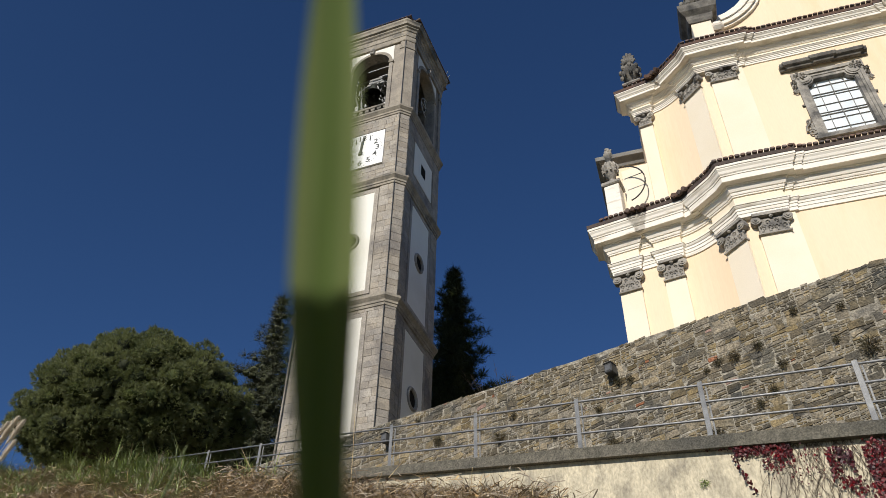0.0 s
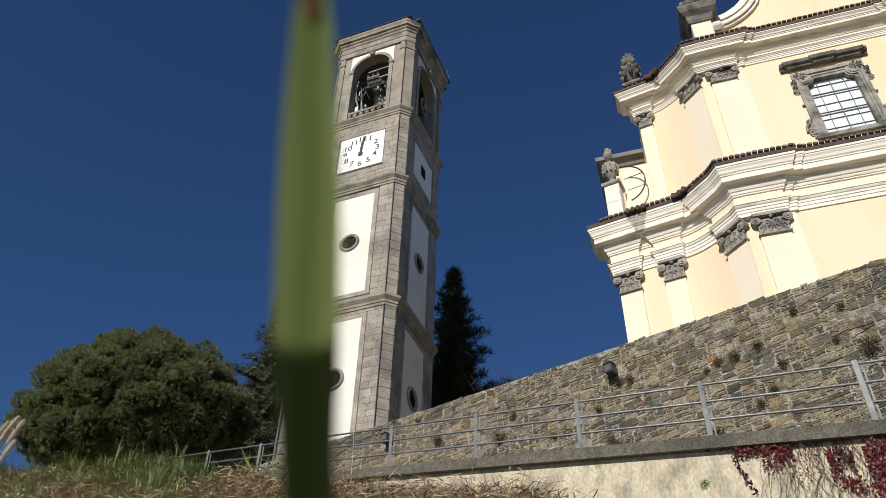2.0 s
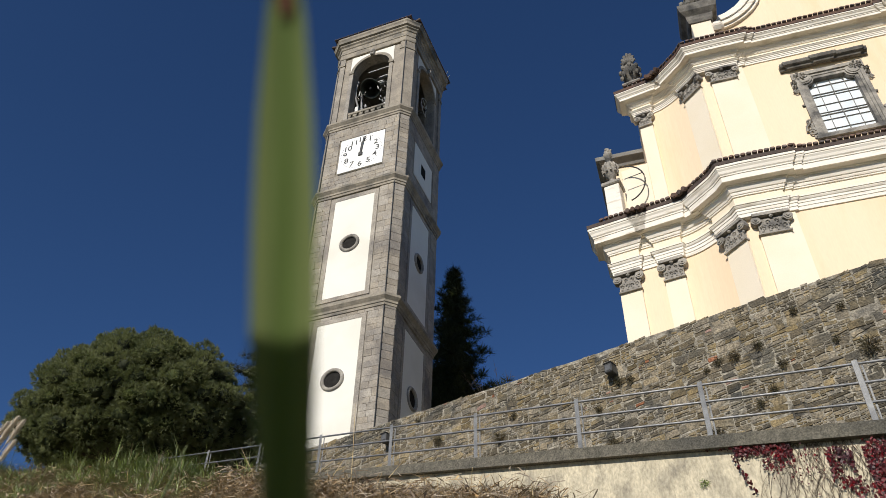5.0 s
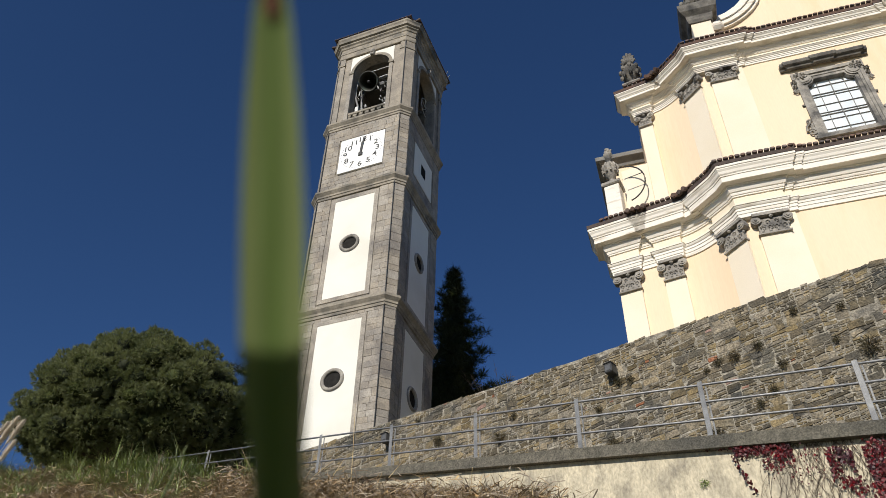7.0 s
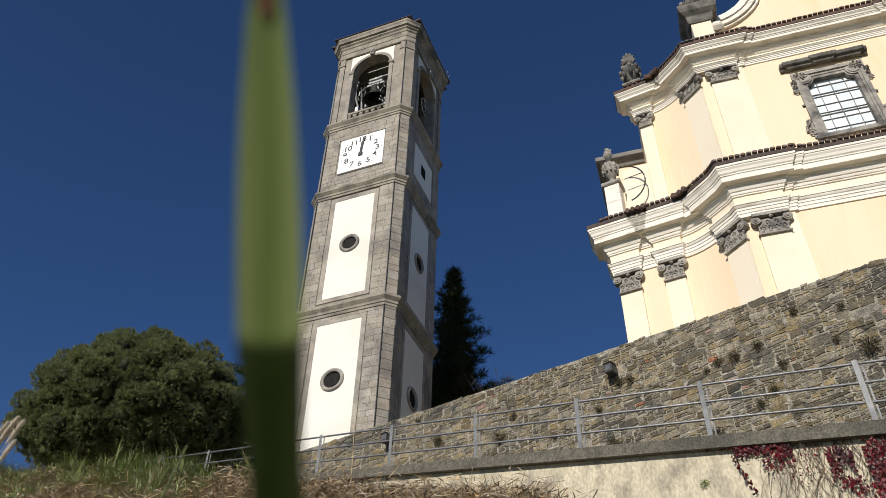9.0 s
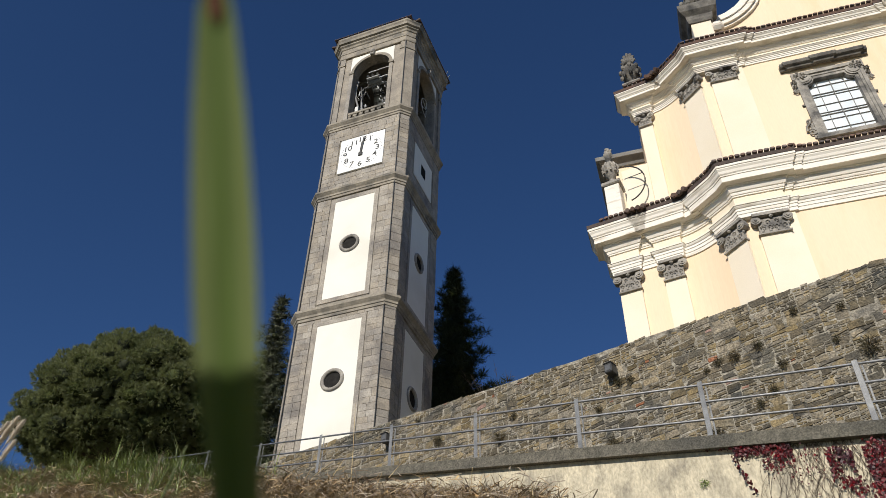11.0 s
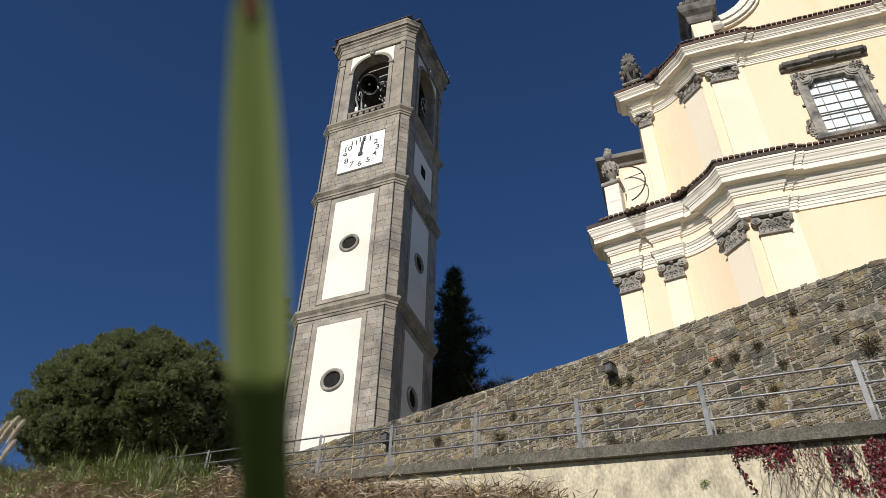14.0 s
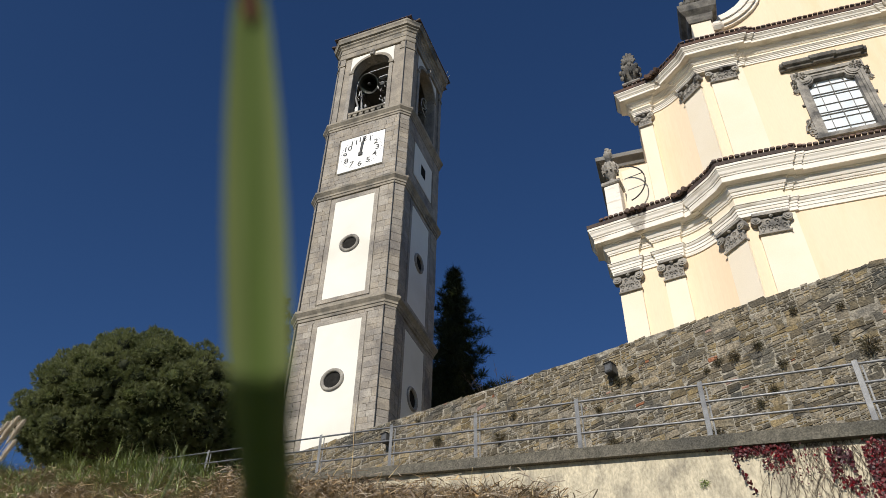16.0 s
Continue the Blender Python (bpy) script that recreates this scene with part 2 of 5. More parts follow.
def tube(bm, pts, r, seg=8, r1=None):
    """A round bar along the points, tapering to r1."""
    rings = []
    n = len(pts)
    for i, p in enumerate(pts):
        a, b = Vector(pts[max(i - 1, 0)]), Vector(pts[min(i + 1, n - 1)])
        q = (b - a).to_track_quat("Z", "Y").to_matrix()
        rr = r if r1 is None else r + (r1 - r) * i / (n - 1)
        rings.append([bm.verts.new(Vector(p) + q @ Vector((rr * math.cos(k * math.tau / seg), rr * math.sin(k * math.tau / seg), 0))) for k in range(seg)])
    for a, b in zip(rings, rings[1:]):
        for k in range(seg):
            bm.faces.new((a[k], a[(k + 1) % seg], b[(k + 1) % seg], b[k]))
    bm.faces.new(rings[0])
    bm.faces.new(rings[-1])
    return bm


def lathe(bm, prof, seg=20, cx=0, cy=0):
    """Turn a profile of (radius, z) round the upright axis."""
    rings = [[bm.verts.new((cx + r * math.cos(k * math.tau / seg), cy + r * math.sin(k * math.tau / seg), z)) for k in range(seg)] for r, z in prof]
    for a, b in zip(rings, rings[1:]):
        for k in range(seg):
            bm.faces.new((a[k], a[(k + 1) % seg], b[(k + 1) % seg], b[k]))
    return bm


def offset_path(pts, d, closed):
    """The plan path pushed by d to its right-hand side, with mitred corners."""
    out = []
    n = len(pts)
    for i in range(n):
        p = Vector(pts[i])
        a = Vector(pts[(i - 1) % n]) if closed or i else None
        b = Vector(pts[(i + 1) % n]) if closed or i < n - 1 else None
        ns = []
        for u, v in ((a, p), (p, b)):
            if u is not None and v is not None and (v - u).length > 1e-6:
                t = (v - u).normalized()
                ns.append(Vector((t.y, -t.x)))
        if len(ns) == 1:
            out.append(p + ns[0] * d)
        else:
            k = max(1 + ns[0].dot(ns[1]), 0.25)
            out.append(p + (ns[0] + ns[1]) * (d / k))
    return out


def sweep(bm, path, prof, closed=False):
    """A moulding: the profile of (outward, z) along a plan path whose right-hand side is outward."""
    cols = [[bm.verts.new((q.x, q.y, z)) for q in offset_path(path, o, closed)] for o, z in prof]
    n = len(path)
    for a, b in zip(cols, cols[1:]):
        for i in range(n if closed else n - 1):
            j = (i + 1) % n
            bm.faces.new((a[i], a[j], b[j], b[i]))
    if not closed:
        bm.faces.new([c[0] for c in cols])
        bm.faces.new([c[-1] for c in cols])
    return bm


# ---- the lie of the land: s runs along the ramp's railing, n across it, uphill ----
RAIL = Vector((6.412, 10.578, 6.056))
ALONG = Vector((-0.7526, 0.6584))
ACROSS = Vector((0.6584, 0.7526))


def at(s, n, z):
    p = Vector((RAIL.x, RAIL.y)) + ALONG * s + ACROSS * n
    return Vector((p.x, p.y, z))


def ramp_z(s):
    return RAIL.z + 0.2337 * max(-40, min(30, s))


def top_z(s):
    return 11.0 + 0.08 * max(-40, min(30, s))


def ground_z(s, n):
    if n > 3.2:
        far = max(0.0, n - 60) * 0.02
        return max(top_z(s) - 0.35, ramp_z(s) - 0.1) - far
    if n > -0.05:
        return ramp_z(s) - 0.06
    rise = max(0.0, min(1.0, (s - 9) / 6))
    d3 = 2.15 - 0.092 * (max(-6.0, min(22.0, s)) - 4) - 0.10 * rise * rise * (3 - 2 * rise)
    if n > -3:
        return ramp_z(s) - d3
    if n > -12.2:
        return ramp_z(s) - d3 - (6.3 + 0.08 * (max(-6.0, min(22.0, s)) + 2) - d3) * (-3 - n) / 9.2
    return ramp_z(s) - 6.3 - 0.08 * (max(-6.0, min(22.0, s)) + 2) + (n + 12.2) * (0.25 if n > -30 else 0.02) - (4.45 if n <= -30 else 0)


def rough(x, y):
    return 0.10 * noise.noise((x * 0.7, y * 0.7, 0)) + 0.04 * noise.noise((x * 2.3, y * 2.3, 5))


def build_ground():
    ss = [-900, -500, -250, -120, -60, -40, -25] + [-18 + 0.75 * i for i in range(64)] + [35, 45, 60, 90, 140, 300, 500, 900]
    ns = [-900, -400, -200, -90, -50, -30.01, -29.9, -22] + [-18 + 0.6 * i for i in range(30)] + [-0.06, -0.04, 1.5, 3.19, 3.21, 5, 9, 14, 20, 28, 40, 60, 90, 150, 300, 600, 900]
    vs, fs = [], []
    for n in ns:
        for s in ss:
            p = at(s, n, 0)
            k = 0.0 if -0.2 < n < 4 else 1.0
            vs.append((p.x, p.y, ground_z(s, n) + k * rough(p.x, p.y)))
    w = len(ss)
    for j in range(len(ns) - 1):
        for i in range(w - 1):
            a = j * w + i
            fs.append((a, a + 1, a + w + 1, a + w))
    return tagged(raw("ground", vs, fs, M_SOIL, smooth=True), "sloping bank of dry soil and rough grass", "ground", kind="structure")


build_ground()


def strip(name, s0, s1, n0, n1, lo, hi, material, label, category, step=0.5, bump=0.0):
    """A long solid along the ramp; lo and hi give its heights by s."""
    bm = bmesh.new()
    k = max(2, int((s1 - s0) / step))
    rows = []
    for i in range(k + 1):
        s = s0 + (s1 - s0) * i / k
        j = bump * noise.noise((s * 1.7, 3, 0))
        rows.append([bm.verts.new(at(s, n, z)) for n, z in ((n0, lo(s)), (n0, hi(s) + j), (n1, hi(s) + j), (n1, lo(s)))])
    for a, b in zip(rows, rows[1:]):
        for i in range(4):
            bm.faces.new((a[i], a[(i + 1) % 4], b[(i + 1) % 4], b[i]))
    bm.faces.new(rows[0])
    bm.faces.new(rows[-1])
    return solo(name, bm, material, label, category, kind="structure")


road = strip("road", -14, 30, 0.12, 3.0, lambda s: ramp_z(s) - 0.3, lambda s: ramp_z(s) - 0.03, M_ASPHALT, "asphalt ramp climbing between railing and stone wall", "road")
wall_plaster = strip("wall_lower", -14, 30, -0.18, 0.12, lambda s: ramp_z(s) - 3.2, lambda s: ramp_z(s) - 0.265, M_PLASTER, "stained cream plaster retaining wall below the ramp", "wall", 0.5)
coping = strip("coping", -14, 30, -0.31, 0.16, lambda s: ramp_z(s) - 0.27, lambda s: ramp_z(s) - 0.05, M_CONCRETE, "weathered concrete coping on the plastered wall", "coping", 0.25, 0.012)
wall_upper = strip("wall_upper", -12, 19.3, 3.03, 3.6, lambda s: ramp_z(s) - 0.5, lambda s: top_z(s) - 0.03, M_MORTAR, "old rubble stone retaining wall with lime mortar", "wall", 0.3, 0.03)


# ---- bell tower ----
TZ = 11.5
TOWER_POSE = pose(-3.791, 33.996, TZ, 0, 0, -22.149)
tower = thing("bell_tower", TOWER_POSE, "tall grey sandstone bell tower with white rendered panels", "tower")


def octagon(h, c):
    return [(-h + c, -h), (h - c, -h), (h, -h + c), (h, h - c), (h - c, h), (-h + c, h), (-h, h - c), (-h, -h + c)]


def tower_sweep(prof, h=2.75, c=0.444):
    return sweep(bmesh.new(), octagon(h, c), [(o, z - TZ) for o, z in prof], True)


part("shaft", prism(bmesh.new(), octagon(2.69, 0.42), -2.0, 38.0 - TZ), M_TOWERDARK, tower)
CORN = [(-0.08, -0.60), (0.02, -0.58), (0.03, -0.44), (0.07, -0.42), (0.08, -0.30), (0.15, -0.22), (0.20, -0.16), (0.22, -0.14), (0.22, 0.0), (0.16, 0.05), (-0.08, 0.12)]
for z_ in (23.87, 32.10, 37.88):
    part("cornice", tower_sweep([(o, z_ + dz) for o, dz in CORN]), M_CORNICE, tower, "moulded sandstone string course")
part("entablature", tower_sweep([(-0.6, 44.50), (0.03, 44.52), (0.05, 44.58), (0.05, 44.95), (0.09, 44.98), (0.09, 45.06), (0.02, 45.08), (0.02, 45.50), (0.08, 45.55), (0.12, 45.68), (0.22, 45.76), (0.22, 45.86), (0.34, 45.92), (0.36, 46.12), (0.42, 46.22), (0.42, 46.36), (-0.6, 46.40)]), M_CORNICE, tower, "moulded top cornice")
bm = bmesh.new()
lo_ = [bm.verts.new((x, y, 46.40 - TZ)) for x, y in octagon(3.14, 0.6)]
ap_ = bm.verts.new((0, 0, 48.3 - TZ))
for i in range(8):
    bm.faces.new((lo_[i], lo_[(i + 1) % 8], ap_))
bm.faces.new(lo_)
part("roof", bm, M_TILEJ, tower, "low terracotta tiled roof")
bm = bmesh.new()
tube(bm, [(0, 0, 48.2 - TZ), (0, 0, 50.85 - TZ)], 0.035)
tube(bm, [(-0.28, 0, 50.45 - TZ), (0.28, 0, 50.45 - TZ)], 0.03)
for q_ in (-1, 1):
    tube(bm, [(q_ * 0.10, 0, 50.1 - TZ), (q_ * 0.22, 0, 50.25 - TZ), (q_ * 0.28, 0, 50.45 - TZ)], 0.02, 5)
part("roof_cross", bm, M_IRON, tower)
bm = bmesh.new()
for q_ in (2.0, 2.35):
    tube(bm, [(3.1, q_, 46.3 - TZ), (3.3, q_, 46.7 - TZ)], 0.02, 5)
    bmesh.ops.create_icosphere(bm, subdivisions=1, radius=0.05, matrix=Matrix.Translation((3.3, q_, 46.7 - TZ)))
part("lightning_rod", bm, M_IRON, tower)

for z0_, z1_ in ((12.0, 23.3), (23.95, 31.55), (32.2, 37.3), (37.95, 44.5)):
    part("joint_line", tube(bmesh.new(), [(-2.33, -2.77, z0_ - TZ), (-2.33, -2.77, z1_ - TZ)], 0.02, 6), M_BLACK, tower)
    part("lightning_cable", tube(bmesh.new(), [(2.315, -2.775, z0_ - TZ), (2.315, -2.775, z1_ - TZ)], 0.028, 6), M_BLACK, tower)
# a quarter turn for each face: the front looks along -y
FACES = [Matrix.Rotation(k * math.pi / 2, 4, "Z") for k in range(4)]


def block_unit():
    """A stone of unit size that stands out from its wall along -y."""
    vs = [(-.5, 0, -.5), (.5, 0, -.5), (.5, 0, .5), (-.5, 0, .5), (-.49, -1, -.485), (.49, -1, -.485), (.49, -1, .485), (-.49, -1, .485)]
    fs = [(4, 5, 6, 7), (0, 1, 5, 4), (1, 2, 6, 5), (2, 3, 7, 6), (3, 0, 4, 7)]
    me = bpy.data.meshes.new("block")
    me.from_pydata(vs, [], fs)
    me.materials.append(M_TOWER)
    return me, vs, fs


BLOCK, BV, BF = block_unit()
STAGES = [(14.5, 23.27, (12.0, 23.15)), (24.0, 31.5, (24.2, 31.6)), (32.25, 37.28, (33.25, 36.3))]
rng = random.Random(5)


def courses(z0, z1, hole, wide=2.29, hu=1.47):
    """The stones of one face of a stage: centre u, centre z, width, height."""
    z = z0
    out = []
    while z < z1 - 0.15:
        h = min(rng.choice((0.30, 0.36, 0.44)), z1 - z)
        if z1 - z - h < 0.15:
            h = z1 - z
        spans = [(-wide, -hu), (hu, wide)] if hole[0] < z + h / 2 < hole[1] else [(-wide, wide)]
        for a, b in spans:
            u = a
            while u < b - 1e-3:
                w = rng.uniform(0.32, 0.62)
                if b - u - w < 0.22:
                    w = b - u
                out.append((u + w / 2, z + h / 2, w, h))
                u += w
        z += h
    return out


joined_v, joined_f = [], []


def add_block(m):
    k = len(joined_v)
    joined_v.extend(tuple(m @ Vector(v)) for v in BV)
    joined_f.extend(tuple(i + k for i in f) for f in BF)


piece_count = 0
for fi, fm in enumerate(FACES):
    for z0, z1, hole in STAGES:
        for u, z, w, h in courses(z0, z1, hole):
            g = 0.004
            m = fm @ Matrix.LocRotScale((u, -2.69, z - TZ), None, (w - g, 0.034 + rng.uniform(0, 0.014), h - g))
            if fi == 0 and piece_count < 230:
                ob = new("stone_block", BLOCK)
                ob.parent = tower
                ob.matrix_basis = m
                piece_count += 1
            else:
                add_block(m)
        # canted corner
        cm = fm @ Matrix.Translation((2.49, -2.49, 0)) @ Matrix.Rotation(math.pi / 4, 4, "Z")
        z = z0
        k = 0
        while z < z1 - 0.1:
            h = min(rng.choice((0.36, 0.45, 0.55)), z1 - z)
            m = cm @ Matrix.LocRotScale((0, 0.03, z + h / 2 - TZ), None, (0.56, 0.085 + rng.uniform(0, 0.012), h - 0.01))
            if fi == 0 and k < 22:
                ob = new("corner_stone", BLOCK)
                ob.parent = tower
                ob.matrix_basis = m
            else:
                add_block(m)
            z += h
            k += 1
tagged(raw("ashlar", joined_v, joined_f, M_TOWERJ, tower), kind="stuff")


def ring(bm, r0, r1, y0, y1, z, seg=28):
    """A round stone frame that stands out along -y."""
    pr = [(r0, y1), (r0, y0), (r1 * 0.55 + r0 * 0.45, y0 - 0.05), (r1, y0), (r1, y1)]
    rows = [[bm.verts.new((r * math.cos(k * math.tau / seg), y, z + r * math.sin(k * math.tau / seg))) for k in range(seg)] for r, y in pr]
    for a, b in zip(rows, rows[1:]):
        for k in range(seg):
            bm.faces.new((a[k], a[(k + 1) % seg], b[(k + 1) % seg], b[k]))
    return bm


def holed_panel(bm, u0, u1, z0, z1, zc, r, y, deep, seg=28):
    """A flat panel with a round hole and the reveal behind it."""
    inner = [bm.verts.new((r * math.cos(k * math.tau / seg), y, zc + r * math.sin(k * math.tau / seg))) for k in range(seg)]
    outer = []
    for k in range(seg):
        c, s_ = math.cos(k * math.tau / seg), math.sin(k * math.tau / seg)
        tt = min((u1 if c > 0 else -u0) / max(abs(c), 1e-6), ((z1 - zc) if s_ > 0 else (zc - z0)) / max(abs(s_), 1e-6))
        outer.append(bm.verts.new((c * tt, y, zc + s_ * tt)))
    for k in range(seg):
        j = (k + 1) % seg
        bm.faces.new((inner[k], inner[j], outer[j], outer[k]))
        a, b = outer[k].co, outer[j].co
        if abs(a.x - b.x) > 1e-4 and abs(a.z - b.z) > 1e-4:
            x = u1 if max(a.x, b.x) > u1 - 1e-4 else u0
            z = z1 if max(a.z, b.z) > z1 - 1e-4 else z0
            bm.faces.new((outer[k], bm.verts.new((x, y, z)), outer[j]))
    back = [bm.verts.new((v.co.x, y + deep, v.co.z)) for v in inner]
    for k in range(seg):
        j = (k + 1) % seg
        bm.faces.new((inner[k], inner[j], back[j], back[k]))
    return bm


def frame_band(bm, u0, u1, z0, z1, w, y0, y1):
    for a in ((u0 - w, u0, z0 - w, z1 + w), (u1, u1 + w, z0 - w, z1 + w), (u0, u1, z1, z1 + w), (u0, u1, z0 - w, z0)):
        box(bm, a[0], a[1], y0, y1, a[2], a[3])
    return bm


for fi, fm in enumerate(FACES):
    for z0, z1, zc, r in ((12.6, 22.85, 19.65, 0.42), (24.45, 31.15, 27.85, 0.40)):
        p_ = part("white_panel", holed_panel(bmesh.new(), -1.17, 1.17, z0 - TZ, z1 - TZ, zc - TZ, r, -2.715, 0.0), M_WHITE, tower, "white rendered panel", m=fm)
        part("round_window", ring(bmesh.new(), r, r + 0.17, -2.77, -2.70, zc - TZ), M_GREYSTONE, tower, "round grey stone window surround", True, m=fm)
        # flat dark disc painted for the unlit inside; the shaft has no hole
        bm = bmesh.new()
        rr_ = [bm.verts.new((r * 1.02 * math.cos(k * math.tau / 28), -2.695, zc - TZ + r * 1.02 * math.sin(k * math.tau / 28))) for k in range(28)]
        bm.faces.new(rr_)
        part("window_recess", bm, M_UNLIT, tower, "flat dark disc standing for the unlit opening", m=fm)
        part("panel_frame", frame_band(bmesh.new(), -1.175, 1.175, z0 - TZ, z1 - TZ, 0.24, -2.735, -2.66), M_TOWERJ, tower, "flat sandstone frame round the panel", m=fm)
    if fi:
        part("white_panel", B(-1.28, 1.28, -2.72, -2.66, 33.5 - TZ, 36.15 - TZ), M_WHITE, tower, m=fm)
        # dark slab painted for the unlit inside of the square window
        part("square_window", B(-0.3, 0.3, -2.735, -2.66, 34.4 - TZ, 35.2 - TZ), M_UNLIT, tower, "dark slab standing for a small unlit square window", m=fm)

# clock
clock = part("clock", B(-1.33, 1.47, -2.80, -2.66, 33.36 - TZ, 36.13 - TZ, bevel=0.01), M_CLOCK, tower, "square white clock face with black numerals")
CU, CZ = 0.06, 34.75 - TZ


def lettering(text, size, m, parent, name="numeral"):
    cu = bpy.data.curves.new(name, "FONT")
    cu.body = text
    cu.size = size
    cu.align_x = "CENTER"
    cu.align_y = "CENTER"
    cu.extrude = 0.004
    cu.offset = 0.006
    tmp = bpy.data.objects.new(name + "_tmp", cu)
    scene.collection.objects.link(tmp)
    bpy.context.view_layer.update()
    me = bpy.data.meshes.new_from_object(tmp.evaluated_get(bpy.context.evaluated_depsgraph_get()))
    bpy.data.objects.remove(tmp)
    me.materials.clear()
    me.materials.append(M_BLACK)
    ob = new(name, me)
    ob.parent = parent
    ob.matrix_basis = m
    return ob


for h_ in range(1, 13):
    a = h_ * math.tau / 12
    lettering(str(h_), 0.56, pose(CU + 1.02 * math.sin(a), -2.806, CZ + 1.02 * math.cos(a), 90, 0, 0), clock)
bm = bmesh.new()
for k in range(60):
    a = k * math.tau / 60
    bmesh.ops.create_cube(bm, size=1, matrix=Matrix.Translation((CU + 1.27 * math.sin(a), -2.803, CZ + 1.27 * math.cos(a))) @ Matrix.Rotation(a, 4, "Y") @ Matrix.Diagonal((0.035, 0.01, 0.035, 1)))
part("minute_dots", bm, M_BLACK, clock)
for nm_, ln, wd, an, yy in (("minute_hand", 1.12, 0.10, 6, -2.86), ("hour_hand", 0.80, 0.14, 3, -2.835)):
    bm = bmesh.new()
    box(bm, -wd / 2, wd / 2, -0.01, 0.01, -0.22, ln)
    box(bm, -wd * 0.9, wd * 0.9, -0.012, 0.012, -0.34, -0.10)
    part(nm_, bm, M_BLACK, clock, m=Matrix.Translation((CU, yy, CZ)) @ Matrix.Rotation(radians(an), 4, "Y"))


# belfry
def arch_top(bm, hw, spring, z1, wide, y0, y1, seg=16):
    """The wall over a round arch, from the springing up to z1."""
    arc = [(hw * math.cos(math.pi - math.pi * k / seg), spring + hw * math.sin(math.pi * k / seg)) for k in range(seg + 1)]
    pts = [(-wide, spring)] + arc + [(wide, spring)]
    tops = [(-wide, z1)] + [(x, z1) for x, _ in arc] + [(wide, z1)]
    f0 = [(bm.verts.new((a[0], y0, a[1])), bm.verts.new((b[0], y0, b[1])), bm.verts.new((a[0], y1, a[1])), bm.verts.new((b[0], y1, b[1]))) for a, b in zip(pts, tops)]
    for p, q in zip(f0, f0[1:]):
        bm.faces.new((p[0], q[0], q[1], p[1]))
        bm.faces.new((p[2], q[2], q[3], p[3]))
        bm.faces.new((p[0], q[0], q[2], p[2]))
        bm.faces.new((p[1], q[1], q[3], p[3]))
    return bm


def arch_band(bm, r0, r1, spring, y0, y1, seg=20):
    rows = []
    for r, y in ((r0, y1), (r0, y0), (r1, y0), (r1, y1)):
        rows.append([bm.verts.new((-r * math.cos(math.pi * k / seg), y, spring + r * math.sin(math.pi * k / seg))) for k in range(seg + 1)])
    for a, b in zip(rows, rows[1:]):
        for k in range(seg):
            bm.faces.new((a[k], a[k + 1], b[k + 1], b[k]))
    return bm


SPR = 42.75 - TZ
for fi, fm in enumerate(FACES):
    bm = bmesh.new()
    box(bm, -1.98, -1.27, -2.66, -2.05, 38.0 - TZ, SPR)
    box(bm, 1.27, 1.98, -2.66, -2.05, 38.0 - TZ, SPR)
    arch_top(bm, 1.27, SPR, 44.52 - TZ, 1.98, -2.66, -2.05)
    part("belfry_wall", bm, M_TOWER, tower, m=fm)
    part("spandrel", arch_top(bmesh.new(), 1.46, SPR, 44.45 - TZ, 1.5, -2.685, -2.65), M_WHITE, tower, "white rendered spandrel", m=fm)
    bm = arch_band(bmesh.new(), 1.25, 1.46, SPR, -2.74, -2.6)
    part("archivolt", bm, M_CORNICE, tower, m=fm)
    for sx in (-1, 1):
        a, b = sorted((sx * 1.25, sx * 1.50))
        part("arch_pier", B(a, b, -2.74, -2.6, 38.0 - TZ, SPR - 0.1), M_TOWER, tower, m=fm)
        part("impost", B(a - 0.05, b + 0.05, -2.80, -2.6, SPR - 0.12, SPR + 0.04, bevel=0.02), M_CORNICE, tower, m=fm)
    bm = bmesh.new()
    box(bm, -0.14, 0.14, -2.90, -2.6, 44.02 - TZ, 44.58 - TZ, bevel=0.04)
    box(bm, -0.09, 0.09, -2.96, -2.7, 44.2 - TZ, 44.5 - TZ, bevel=0.03)
    part("keystone", bm, M_GREYSTONE, tower, "carved grey keystone", m=fm)
    pier = [(1.96, -2.75), (2.306, -2.75), (2.75, -2.306), (2.75, -1.96), (2.0, -1.96), (1.96, -2.0)]
    part("corner_pier", prism(bmesh.new(), pier, 38.0 - TZ, 44.55 - TZ), M_TOWER, tower, m=fm)
    part("pier_capital", prism(bmesh.new(), [(1.93, -2.80), (2.32, -2.80), (2.80, -2.32), (2.80, -1.93), (2.1, -1.93), (1.93, -2.1)], 43.75 - TZ, 43.95 - TZ), M_CORNICE, tower, m=fm)
    for k in range(7):
        u = -1.2 + k * 0.4
        bm = B(u - 0.07, u + 0.07, -2.62, -2.45, 38.0 - TZ, 38.62 - TZ)
        box(bm, u - 0.13, u + 0.13, -2.64, -2.43, 38.42 - TZ, 38.66 - TZ)
        part("baluster", bm, M_CORNICE, tower, m=fm)
    part("balustrade_rail", B(-1.27, 1.27, -2.68, -2.42, 38.62 - TZ, 38.80 - TZ, bevel=0.02), M_CORNICE, tower, m=fm)
# unseen boards added in two arches, to keep light out of the belfry
for fi in (2, 3):
    bm = B(-1.27, 1.27, -2.3, -2.2, 38.8 - TZ, SPR)
    arch_top(bm, 0.02, SPR, SPR + 1.25, 1.27, -2.3, -2.2, 4)
    part("shutter", bm, M_ARCHBLOCK, tower, "unseen dark board added to block light in the belfry", m=FACES[fi])
part("belfry_floor", B(-2.1, 2.1, -2.1, 2.1, 37.9 - TZ, 38.05 - TZ), M_TOWERDARK, tower)
